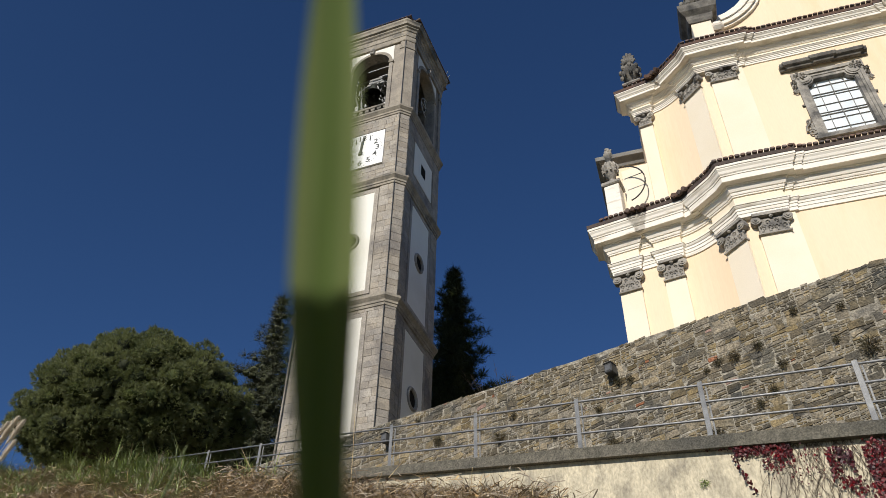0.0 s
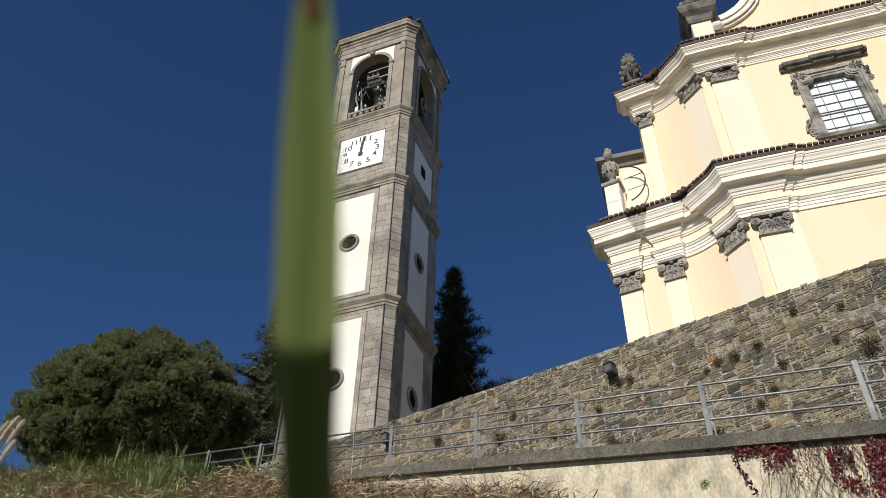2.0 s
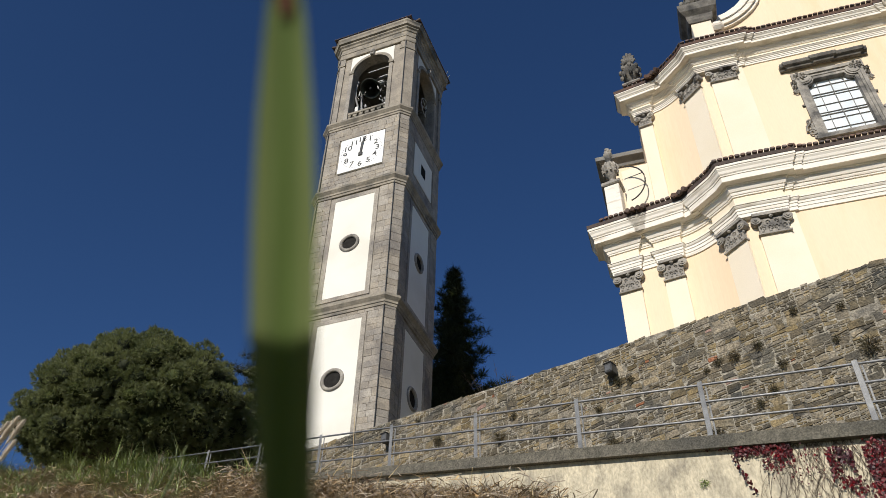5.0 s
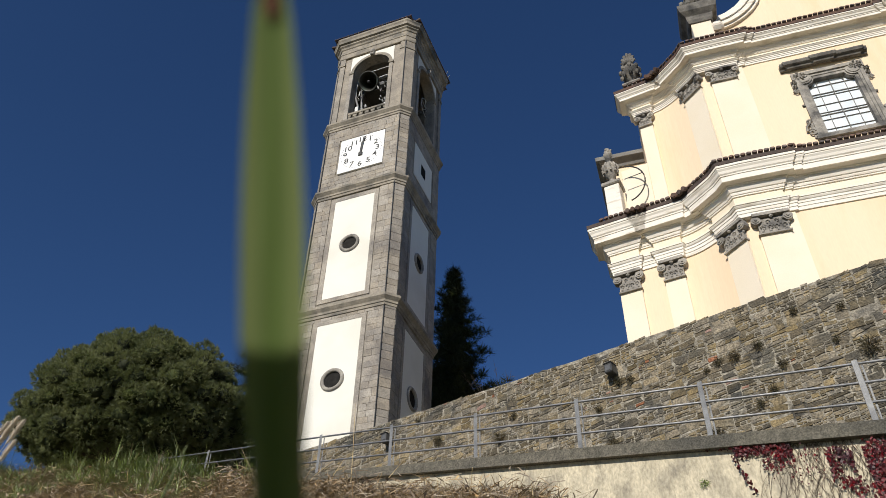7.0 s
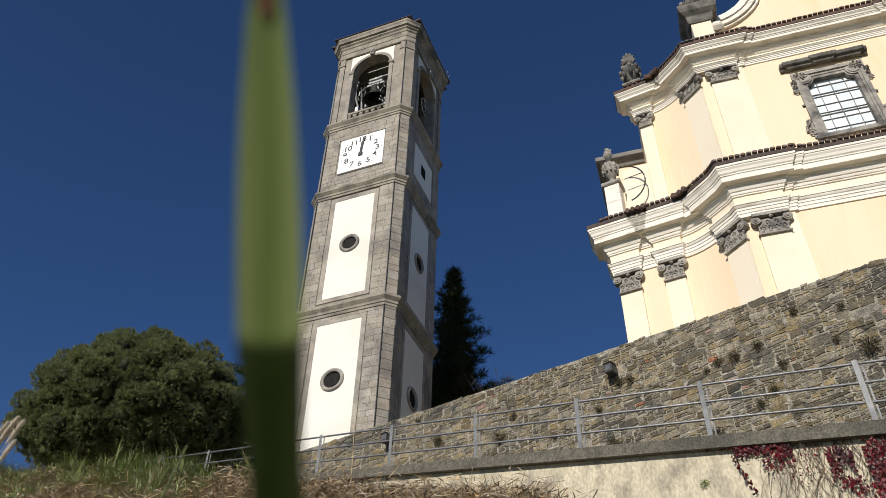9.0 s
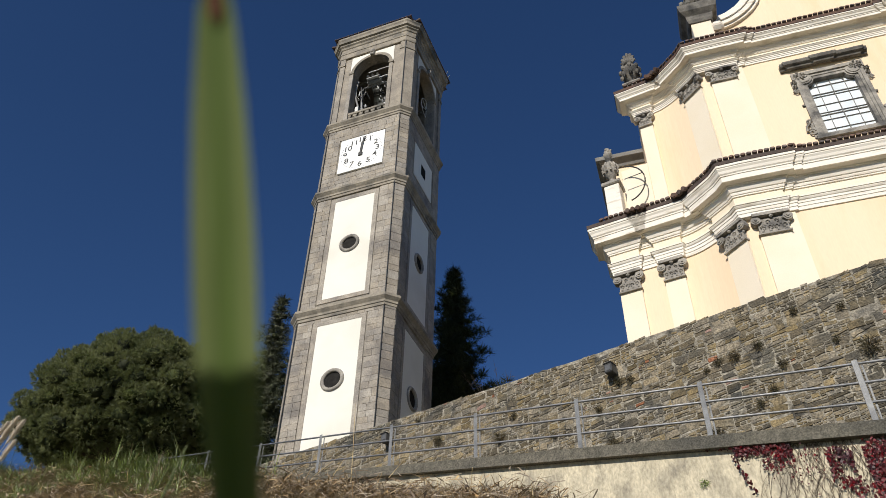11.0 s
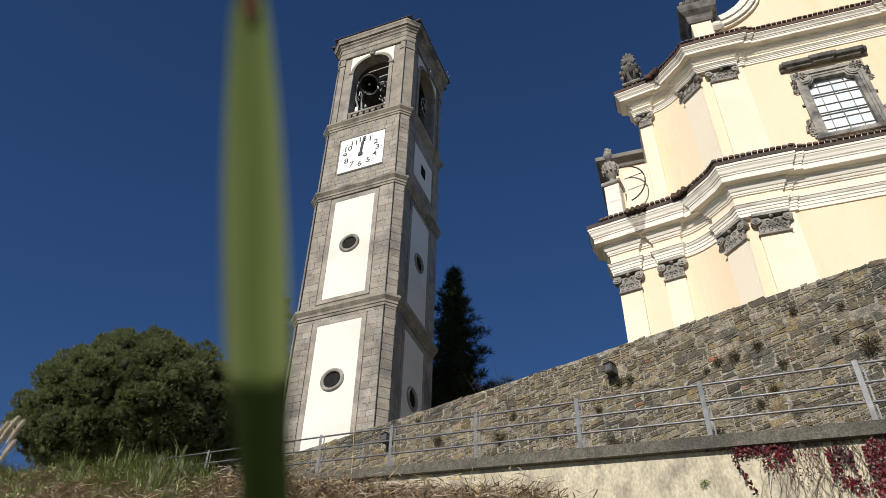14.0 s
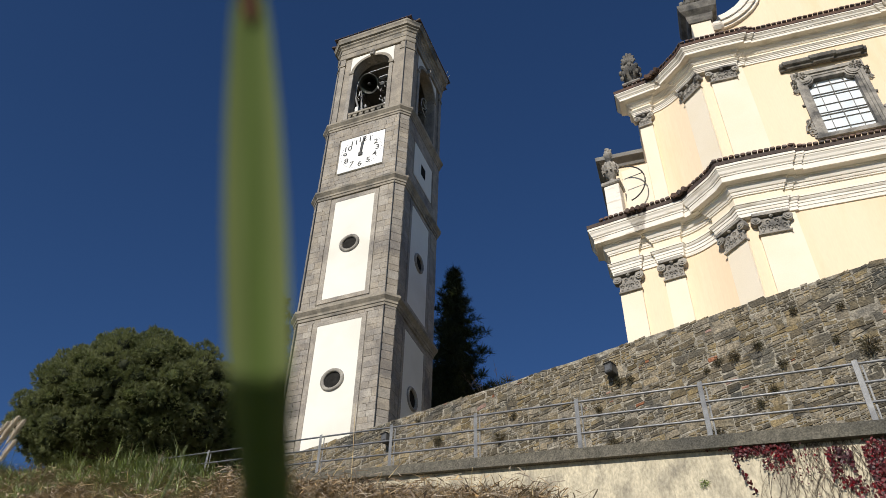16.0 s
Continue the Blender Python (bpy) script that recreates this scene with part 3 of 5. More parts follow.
part("belfry_ceiling", B(-2.1, 2.1, -2.1, 2.1, 44.6 - TZ, 44.8 - TZ), M_TOWERDARK, tower)
# roof edge tiles
bm = bmesh.new()
for fm in FACES:
    for k in range(36):
        u = -2.72 + k * 5.44 / 35
        m = fm @ Matrix.Translation((u, -3.06, 46.42 - TZ)) @ Matrix.Rotation(math.pi / 2 - 0.35, 4, "X")
        bmesh.ops.create_cone(bm, cap_ends=True, segments=7, radius1=0.07, radius2=0.07, depth=0.32, matrix=m)
tagged(part("roof_tiles", bm, M_TILEJ, tower), kind="stuff")

# bells: the front one swings about an axle across the tower
frame_ = part("bell_frame", B(-1.95, 1.95, -2.24, -2.16, 38.95 - TZ, 39.04 - TZ), M_IRON, tower, "grey steel bell frame")
for x in (-1.15, 0.75):
    part("upright", B(x - 0.05, x + 0.05, -1.52, -1.38, 38.05 - TZ, 42.6 - TZ), M_IRON, frame_)
    bm = tube(bmesh.new(), [(x, -1.75, 42.4 - TZ), (x, -0.3, 38.1 - TZ)], 0.05, 6)
    part("brace", bm, M_IRON, frame_)
for z_, y_ in ((43.55, -1.2), (44.1, -2.0), (40.2, -0.3)):
    part("crossbar", B(-1.95, 1.95, y_ - 0.04, y_ + 0.04, z_ - TZ, z_ + 0.09 - TZ), M_YOKE, frame_)
part("front_post", tube(bmesh.new(), [(1.02, -2.2, 38.9 - TZ), (1.02, -2.2, 41.2 - TZ)], 0.05, 8), M_STEELLIGHT, frame_, "pale galvanised post")
part("front_post", tube(bmesh.new(), [(-0.62, -2.15, 38.8 - TZ), (-0.72, -2.15, 40.2 - TZ)], 0.06, 8), M_YOKE, frame_)
part("front_bar", tube(bmesh.new(), [(-0.75, -2.3, 39.0 - TZ), (1.15, -2.3, 39.06 - TZ)], 0.05, 8), M_STEELLIGHT, frame_, "pale galvanised bar")
part("front_bar", tube(bmesh.new(), [(-0.5, -2.12, 43.2 - TZ), (1.3, -2.12, 43.25 - TZ)], 0.03, 6), M_STEELLIGHT, frame_)
part("front_bar", tube(bmesh.new(), [(0.3, -2.12, 42.35 - TZ), (1.3, -2.12, 42.4 - TZ)], 0.035, 6), M_STEELLIGHT, frame_)
part("guard_plate", B(-1.05, -0.85, -2.3, -2.2, 39.2 - TZ, 39.75 - TZ), M_STEELLIGHT, frame_, "small white metal plate")
part("guard_plate", B(0.85, 1.1, -2.3, -2.2, 39.1 - TZ, 39.35 - TZ), M_STEELLIGHT, frame_, "small white metal plate")
for x_, y_, z_, s_ in ((0.85, -1.4, 41.6, 0.12), (0.9, -1.5, 40.9, 0.1), (-1.0, -1.6, 40.3, 0.1), (-0.7, -1.7, 39.9, 0.09), (0.3, -0.6, 40.4, 0.12), (0.0, -0.8, 39.7, 0.1), (0.62, -1.2, 40.0, 0.1)):
    bm = bmesh.new()
    bmesh.ops.create_cone(bm, cap_ends=True, segments=10, radius1=s_, radius2=s_, depth=0.25, matrix=Matrix.Translation((x_, y_, z_ - TZ)) @ Matrix.Rotation(math.pi / 2, 4, "Y"))
    tube(bm, [(x_, y_, z_ - TZ), (x_, y_, 38.1 - TZ)], 0.03, 5)
    part("drive_motor", bm, M_YOKE, frame_)
bm = bmesh.new()
tube(bm, [(-1.2 + 0.0, -2.05, 42.6 - TZ), (-1.28, -2.1, 41.8 - TZ), (-1.2, -2.1, 40.8 - TZ), (-0.95, -2.1, 39.9 - TZ), (-0.8, -2.1, 38.8 - TZ)], 0.06, 8)
part("cable_conduit", bm, M_YOKE, frame_)

rf = random.Random(8)
for i in range(40):
    x_, y_, z_ = rf.choice((-1, 1, 1)) * rf.uniform(0.35, 1.1), rf.uniform(-2.3, -1.5), rf.uniform(38.9, 41.8)
    bm = tube(bmesh.new(), [(x_, y_, z_ - TZ), (x_ + rf.uniform(-.08, .08), y_, z_ + rf.uniform(0.08, 0.4) - TZ)], rf.uniform(0.02, 0.045), 6)
    tube(bm, [(x_, y_, z_ - TZ), (x_ * 1.6, y_ * 0.9, z_ - 0.05 - TZ)], 0.012, 4)
    part("fitting", bm, M_STEELLIGHT if i % 2 else M_YOKE, frame_)
BELL_PROF = [(0.0, -0.16), (0.20, -0.17), (0.30, -0.24), (0.335, -0.34), (0.345, -0.40), (0.36, -0.43), (0.365, -0.60), (0.39, -0.80), (0.44, -0.98), (0.52, -1.14), (0.63, -1.27), (0.68, -1.33), (0.68, -1.37), (0.60, -1.36), (0.50, -1.20), (0.41, -1.0), (0.35, -0.8), (0.30, -0.45), (0.0, -0.30)]


def make_bell(m, k, label, wheel=0.0):
    b = thing("bell", m, label, "bell", "bells in the tower")
    bm = lathe(bmesh.new(), [(r * k, z * k) for r, z in BELL_PROF], 36)
    part("bell_body", bm, M_BRONZE, b, "dark bronze bell with raised bands", True)
    for zz, rr in ((-0.42, 0.362), (-0.62, 0.372), (-1.05, 0.485), (-1.12, 0.52)):
        bm = lathe(bmesh.new(), [(rr * k, (zz - 0.012) * k), ((rr + 0.016) * k, zz * k), (rr * k, (zz + 0.012) * k)], 36)
        part("band", bm, M_BRONZE, b, smooth=True)
    bm = bmesh.new()
    box(bm, -0.62 * k, 0.62 * k, -0.10 * k, 0.10 * k, -0.06 * k, 0.12 * k, bevel=0.02)
    box(bm, -0.50 * k, 0.50 * k, -0.13 * k, 0.13 * k, 0.12 * k, 0.36 * k, bevel=0.03)
    part("yoke", bm, M_YOKE, b, "grey steel headstock")
    bm = bmesh.new()
    box(bm, -0.46 * k, 0.46 * k, -0.16 * k, 0.16 * k, 0.40 * k, 0.60 * k, bevel=0.03)
    part("counterweight", bm, M_YOKE, b)
    for sx in (-0.34, 0.0, 0.34):
        bm = tube(bmesh.new(), [(sx * k, 0, 0.34 * k), (sx * k, 0, 0.78 * k)], 0.05 * k, 8)
        box(bm, (sx - 0.08) * k, (sx + 0.08) * k, -0.08 * k, 0.08 * k, 0.62 * k, 0.72 * k)
        part("bolt", bm, M_YOKE, b)
    for sx in (-0.30, -0.1, 0.1, 0.30):
        bm = tube(bmesh.new(), [(sx * k, -0.11 * k, 0.10 * k), (sx * 0.8 * k, -0.13 * k, -0.22 * k)], 0.03 * k, 6)
        tube(bm, [(sx * k, 0.11 * k, 0.10 * k), (sx * 0.8 * k, 0.13 * k, -0.22 * k)], 0.03 * k, 6)
        part("strap", bm, M_IRON, b)
    part("axle", tube(bmesh.new(), [(-0.98 * k, 0, 0), (0.98 * k, 0, 0)], 0.05 * k, 10), M_IRON, b)
    bm = tube(bmesh.new(), [(0, 0, -0.35 * k), (0, 0, -1.22 * k)], 0.04 * k, 8)
    bmesh.ops.create_icosphere(bm, subdivisions=2, radius=0.11 * k, matrix=Matrix.Translation((0, 0, -1.28 * k)))
    part("clapper", bm, M_BLACK, b)
    if wheel:
        bm = tube(bmesh.new(), [(1.55, wheel * math.cos(j * math.tau / 32), wheel * math.sin(j * math.tau / 32)) for j in range(33)], 0.025, 5)
        wh = part("wheel", bm, M_STEELLIGHT, b, "thin pale metal bell wheel")
        for j in range(6):
            a = j * math.tau / 6
            part("spoke", tube(bmesh.new(), [(1.55, 0, 0), (1.55, wheel * math.cos(a), wheel * math.sin(a))], 0.02, 5), M_STEELLIGHT, wh)
        part("shaft", tube(bmesh.new(), [(0.5, 0, 0), (1.6, 0, 0)], 0.05, 8), M_IRON, wh)
    for sx in (-0.8, 0.72):
        bm = tube(bmesh.new(), [(sx * k, -0.1 * k, 0.1 * k), (sx * 0.8 * k, -0.2 * k, -0.75 * k)], 0.025 * k, 5)
        part("arm", bm, M_IRON, b)
    return b


BELL_AT = Vector((-0.25, -1.45, 42.62 - TZ))
front_bell = make_bell(TOWER_POSE @ Matrix.Translation(BELL_AT), 0.98, "large dark bronze bell swinging from a steel headstock")


BACK_AT = TOWER_POSE @ Matrix.Translation((0.6, 1.25, 42.2 - TZ))
back_bell = make_bell(BACK_AT, 0.8, "smaller dark bronze bell with a pale wheel", 0.8)


# ---- church ----
TW, NW = Vector((0.876, -0.483)), Vector((-0.483, -0.876))
TM, NM = Vector((0.9507, -0.3103)), Vector((-0.3103, -0.9507))
CHURCH = Vector((10.0, 23.0, 11.2))
church = thing("church", Matrix.Translation(CHURCH), "cream baroque church with curved facade and white cornices", "church")


def pw(s, o=0.0):
    return Vector((6.058, 24.503)) + TW * s + NW * o


def pm(s, o=0.0):
    return Vector((10.227, 20.926)) + TM * s + NM * o


AXIS = pm(5.1)


def behind(p, d):
    """The point d metres into the church, along its axis."""
    return p - NM * d


def mirrored(p):
    return p - 2 * ((p - AXIS).dot(TM)) * TM


def bez(a, b, c, d, t):
    return a * (1 - t) ** 3 + b * 3 * t * (1 - t) ** 2 + c * 3 * t * t * (1 - t) + d * t ** 3


CORNER = pm(0.35)
CURVE = [bez(pw(3.4), Vector((9.62, 22.52)), Vector((9.98, 21.95)), CORNER, k / 9) for k in range(10)]


def full(half):
    return half + [mirrored(p) for p in reversed(half)]


def cpart(name, bm, material, label="", parent=None, smooth=False):
    bmesh.ops.translate(bm, vec=-CHURCH, verts=bm.verts)
    return part(name, bm, material, parent or church, label, smooth)


def wall_sweep(path, z0, z1, t=0.6):
    return sweep(bmesh.new(), path, [(-t, z0), (0, z0), (0, z1), (-t, z1), (-t, z0)])


LOWER = [behind(pw(0.75), 3.2), pw(0.75)] + CURVE
UPPER = [behind(pw(2.72), 3.2), pw(2.72)] + CURVE
cpart("wall", wall_sweep(full(LOWER), 11.2, 22.0), M_YELLOW, "cream rendered curved lower wall")
cpart("wall", wall_sweep(UPPER + [pm(4.05)], 22.0, 29.3), M_YELLOW, "cream rendered curved upper wall")
cpart("wall", wall_sweep([pm(5.88)] + [mirrored(p) for p in reversed(UPPER)], 22.0, 29.3), M_YELLOW)
cpart("wall", wall_sweep([pm(4.05), pm(5.88)], 22.0, 23.3), M_YELLOW)
cpart("wall", wall_sweep([pm(4.05), pm(5.88)], 26.75, 29.3), M_YELLOW)

# pilasters with carved capitals
PIL = [("w", 0.78, 1.60), ("w", 2.47, 3.23), ("m", 0.70, 1.72), ("c", 0.70, 0.99)]


def on(kind, s, o):
    if kind == "w":
        return pw(s, o)
    if kind == "m":
        return pm(s, o)
    i = s * (len(CURVE) - 1)
    k = min(int(i), len(CURVE) - 2)
    a, b = CURVE[k], CURVE[k + 1]
    t = (b - a).normalized()
    return a + (b - a) * (i - k) + Vector((t.y, -t.x)) * o


def slab(kind, s0, s1, o0, o1, z0, z1, mirror=False, bm=None):
    bm = bm or bmesh.new()
    pts = [on(kind, s0, o0), on(kind, s1, o0), on(kind, s1, o1), on(kind, s0, o1)]
    if mirror:
        pts = [mirrored(p) for p in pts]
    return prism(bm, [(p.x, p.y) for p in pts], z0, z1)


def capital(kind, s0, s1, z0, z1, parent, mirror):
    """A composite capital: astragal, bell with carved leaves, two volutes and an abacus."""
    h = z1 - z0
    k = (s1 - s0)
    bm = slab(kind, s0 - 0.04 * k, s1 + 0.04 * k, -0.02, 0.20, z0, z0 + 0.07 * h, mirror)
    slab(kind, s0 + 0.02 * k, s1 - 0.02 * k, -0.02, 0.15, z0 + 0.07 * h, z0 + 0.8 * h, mirror, bm)
    slab(kind, s0 - 0.10 * k, s1 + 0.10 * k, -0.02, 0.30, z0 + 0.86 * h, z1, mirror, bm)
    r_ = random.Random(int(s0 * 100))

    def blob(s, o, z, r, sq=1.0):
        p = on(kind, s, o)
        p = mirrored(p) if mirror else p
        bmesh.ops.create_icosphere(bm, subdivisions=1, radius=r, matrix=Matrix.Translation((p.x, p.y, z)) @ Matrix.Diagonal((1, 1, sq, 1)))
    wid = (on(kind, s1, 0) - on(kind, s0, 0)).length

    def disc(s, z, r, o0, o1):
        a_, b_ = on(kind, s, o0), on(kind, s, o1)
        if mirror:
            a_, b_ = mirrored(a_), mirrored(b_)
        tube(bm, [(a_.x, a_.y, z), (b_.x, b_.y, z)], r, 12)
    for e in (-0.02, 1.02):
        s = s0 + e * k
        disc(s, z0 + 0.68 * h, 0.17 * h / 0.9, 0.0, 0.24)
        disc(s, z0 + 0.68 * h, 0.115 * h / 0.9, 0.2, 0.27)
        disc(s, z0 + 0.68 * h, 0.05 * h / 0.9, 0.2, 0.31)
    def swirl(s, z, r, way):
        pts = []
        for i in range(9):
            q = i / 8
            x, y = s + way * r / wid * k * (1 - 0.7 * q) * math.cos(q * 5.2 - 1.2), z + r * (1 - 0.7 * q) * math.sin(q * 5.2 - 1.2)
            p = on(kind, x, 0.16 + 0.03 * q)
            p = mirrored(p) if mirror else p
            pts.append((p.x, p.y, y))
        tube(bm, pts, 0.032, 5, 0.022)
    n = 4 if wid > 0.6 else 2
    for i in range(n):
        e = (i + 0.5) / n
        swirl(s0 + k * e, z0 + 0.34 * h, wid / n * 0.42, 1 if e < 0.5 else -1)
        blob(s0 + k * e, 0.15, z0 + 0.16 * h, wid / n * 0.24, 1.3)
        swirl(s0 + k * e, z0 + 0.63 * h, wid / n * 0.36, -1 if e < 0.5 else 1)
        blob(s0 + k * (e + 0.5 / n), 0.14, z0 + (0.46 + r_.uniform(-.03, .03)) * h, wid / n * 0.2, 1.7)
    blob((s0 + s1) / 2, 0.22, z0 + 0.84 * h, 0.08, 1.2)
    cpart("capital", bm, M_GREYSTONE, "carved grey stone capital with volutes", parent)


for mirror in (False, True):
    for kind, s0, s1 in PIL:
        base = new("pilaster", finish(slab(kind, s0, s1, -0.02, 0.10, 11.2 - CHURCH.z, 19.05 - CHURCH.z, mirror), "pilaster", M_PILASTER))
        for v in base.data.vertices:
            v.co.x -= CHURCH.x
            v.co.y -= CHURCH.y
        base.parent = church
        tagged(base, "pale stucco pilaster")
        capital(kind, s0, s1, 19.0, 19.9, base, mirror)
        if (kind, s0) == ("w", 0.78):
            continue
        if kind == "w":
            s0, s1 = 2.75, 3.30
        up = new("pilaster", finish(slab(kind, s0, s1, -0.02, 0.10, 22.0 - CHURCH.z, 27.5 - CHURCH.z, mirror), "pilaster", M_PILASTER))
        for v in up.data.vertices:
            v.co.x -= CHURCH.x
            v.co.y -= CHURCH.y
        up.parent = church
        tagged(up, "pale stucco pilaster")
        capital(kind, s0, s1, 27.45, 28.2, up, mirror)
# strip beside the central pilaster
for z0_, z1_ in ((11.2, 19.9), (22.0, 28.2)):
    for mirror in (False, True):
        cpart("pilaster", slab("m", 1.72, 2.05, -0.02, 0.05, z0_, z1_, mirror), M_PILASTER)

R_ = 0.14
ENT_LOWER = [behind(pw(0.66, R_), 0.65), pw(0.66, R_), pw(1.70, R_), pw(1.70), pw(2.38), pw(2.38, R_), pw(3.32, R_), pw(3.36)] + CURVE[1:6] + [on("c", 0.66, 0), on("c", 0.66, R_), on("c", 0.93, R_), pm(0.22, R_), pm(0.62, R_ + 0.02), pm(1.82, R_ + 0.02), pm(1.82, 0.06), pm(2.12, 0.06), pm(2.12), pm(5.1)]
ENT_UPPER = [behind(pw(2.62, R_), 0.45), pw(2.62, R_), pw(3.36, R_), pw(3.38)] + CURVE[1:6] + [on("c", 0.66, 0), on("c", 0.66, R_), on("c", 0.93, R_), pm(0.22, R_), pm(0.62, R_ + 0.02), pm(1.82, R_ + 0.02), pm(1.82, 0.06), pm(2.12, 0.06), pm(2.12), pm(5.1)]


def entablature(path, zb, zt, over, name):
    """Architrave, frieze and cornice as three mouldings."""
    h = zt - zb
    a = [(-0.4, 0), (0.05, 0), (0.05, 0.07), (0.075, 0.075), (0.075, 0.135), (0.10, 0.14), (0.10, 0.185), (0.13, 0.195), (0.16, 0.22), (0.16, 0.235), (0.19, 0.237), (0.19, 0.25), (-0.4, 0.25)]
    f = [(-0.4, 0.25), (0.05, 0.25), (0.05, 0.46), (0.07, 0.47), (-0.4, 0.47)]
    c = [(-0.4, 0.47), (0.10, 0.47), (0.10, 0.495), (0.13, 0.50), (0.15, 0.53), (0.15, 0.55), (0.19, 0.555), (0.24, 0.60), (0.26, 0.635), (0.26, 0.65), (0.30, 0.655), (0.30, 0.675), (0.50, 0.69), (0.50, 0.675), (0.53, 0.675), (0.53, 0.79), (0.56, 0.795), (0.56, 0.82), (0.60, 0.84), (0.63, 0.89), (0.68, 0.925), (0.68, 0.945), (0.71, 0.95), (0.71, 1.0), (-0.4, 1.0)]
    for nm, prof, mt in (("architrave", a, M_MOULD), ("frieze", f, M_PILASTER), ("cornice", c, M_MOULD)):
        cpart(nm, sweep(bmesh.new(), full(path[:-1]), [(o * over / 0.70 if o > 0 else o, zb + z * h) for o, z in prof]), mt, "white stucco moulding" if nm != "frieze" else "")
    cpart("roof_strip", sweep(bmesh.new(), full(path[:-1]), [(over + 0.03, zt + 0.005), (over + 0.03, zt + 0.18), (-0.3, zt + 0.50), (-0.3, zt + 0.005)]), M_TILEJ, "terracotta covering over the cornice")


entablature(ENT_LOWER, 19.9, 21.98, 0.72, "lower")
entablature(ENT_UPPER, 28.2, 29.38, 0.66, "upper")

# tiles along the cornices
TILE_BM = bmesh.new()
bmesh.ops.create_cone(TILE_BM, cap_ends=True, segments=8, radius1=0.093, radius2=0.085, depth=0.40, matrix=Matrix.Rotation(-math.pi / 2 - 0.4, 4, "X"))
TILE = finish(TILE_BM, "tile", M_TILE)


def tile_row(path, out, z, step=0.203, limit=220):
    pts = offset_path(path, out, False)
    carry, n = 0.0, 0
    for a, b in zip(pts, pts[1:]):
        t = b - a
        L = t.length
        if L < 0.05 or L > 6:
            continue
        t = t / L
        d = carry
        while d < L and n < limit:
            p = a + t * d
            ob = new("tile", TILE)
            ob.parent = church
            nrm = Vector((t.y, -t.x))
            ob.matrix_basis = Matrix.Translation((p.x - nrm.x * 0.16 - CHURCH.x, p.y - nrm.y * 0.16 - CHURCH.y, z + 0.16 + rng.uniform(-0.012, 0.012) - CHURCH.z)) @ Matrix.Rotation(math.atan2(t.y, t.x), 4, "Z")
            d += step
            n += 1
        carry = d - L


tile_row(ENT_LOWER[1:-1] + [pm(8)], 0.77, 22.02)
tile_row(ENT_UPPER[1:-1] + [pm(8)], 0.71, 29.42)

# window in the upper storey
WC = 4.96


def wslab(s0, s1, o0, o1, z0, z1, bm=None):
    return slab("m", WC + s0, WC + s1, o0, o1, z0, z1, bm=bm)


window = new("window", finish(wslab(-0.95, 0.95, -0.24, -0.20, 23.28, 26.78), "window", M_SKYGLASS))
for v in window.data.vertices:
    v.co -= CHURCH
window.parent = church
tagged(window, "large leaded church window, sky reflection painted pale")
for s, w_ in ((-0.50, 0.008), (0.0, 0.016), (0.50, 0.008), (-0.9, 0.015), (0.9, 0.015)):
    cpart("glazing_bar", wslab(s - w_, s + w_, -0.205, -0.16, 23.3, 26.75), M_EAVE, parent=window)
for z, w_ in ((23.75, 0.007), (24.27, 0.007), (24.55, 0.015), (24.68, 0.007), (25.12, 0.007), (25.62, 0.007), (25.76, 0.015), (26.22, 0.010)):
    cpart("glazing_bar", wslab(-0.92, 0.92, -0.205, -0.155, z - w_, z + w_), M_EAVE, parent=window)


def winpt(s, o, z):
    p = pm(WC + s, o)
    return (p.x, p.y, z)


bm = bmesh.new()
tube(bm, [winpt(-0.5 * math.cos(k * math.pi / 14), -0.18, 26.22 + 0.42 * math.sin(k * math.pi / 14)) for k in range(15)], 0.012, 5)
cpart("glazing_bar", bm, M_EAVE, parent=window)

# moulded jambs, sill and lintel, each in three steps
for sx in (-1, 1):
    bm = bmesh.new()
    for a, b, o in ((0.86, 1.00, 0.02), (1.00, 1.10, 0.06), (1.10, 1.24, 0.10)):
        wslab(min(sx * a, sx * b), max(sx * a, sx * b), -0.30, o, 23.2, 26.9, bm)
    cpart("jamb", bm, M_GREYSTONE, "moulded grey stone jamb", window)
bm = wslab(-0.98, 0.98, -0.30, 0.02, 26.52, 26.66)
wslab(-1.10, 1.10, -0.30, 0.05, 26.66, 26.78, bm)
wslab(-1.20, 1.20, -0.30, 0.11, 26.78, 26.96, bm)
cpart("lintel", bm, M_GREYSTONE, "moulded grey stone lintel", window)
bm = wslab(-1.30, 1.30, -0.30, 0.14, 23.08, 23.24)
wslab(-1.16, 1.16, -0.30, 0.08, 23.24, 23.34, bm)
cpart("sill", bm, M_GREYSTONE, "grey stone sill", window)


def scroll(bm, s, o, z, r, turns, way, thick, start=0.0):
    """A flat spiral of stone."""
    n = int(turns * 14)
    tube(bm, [winpt(s + way * r * (1 - 0.8 * i / n) * math.cos(start + i / 14 * math.tau), o, z + r * (1 - 0.8 * i / n) * math.sin(start + i / 14 * math.tau)) for i in range(n + 1)], thick, 6, thick * 0.8)


def leafy(bm, s, z, r, n, seed):
    r_ = random.Random(seed)
    for i in range(n):
        a, d = i * 2.4, r * math.sqrt((i + 0.5) / n)
        x, y = s + d * math.cos(a), z + d * math.sin(a)
        e = r_.uniform(0.4, 0.7) * r
        b = a + r_.uniform(-0.8, 0.8)
        tube(bm, [winpt(x, 0.10, y), winpt(x + e * 0.5 * math.cos(b), 0.17, y + e * 0.5 * math.sin(b)), winpt(x + e * math.cos(b + 0.6), 0.12, y + e * math.sin(b + 0.6))], 0.035, 5, 0.022)


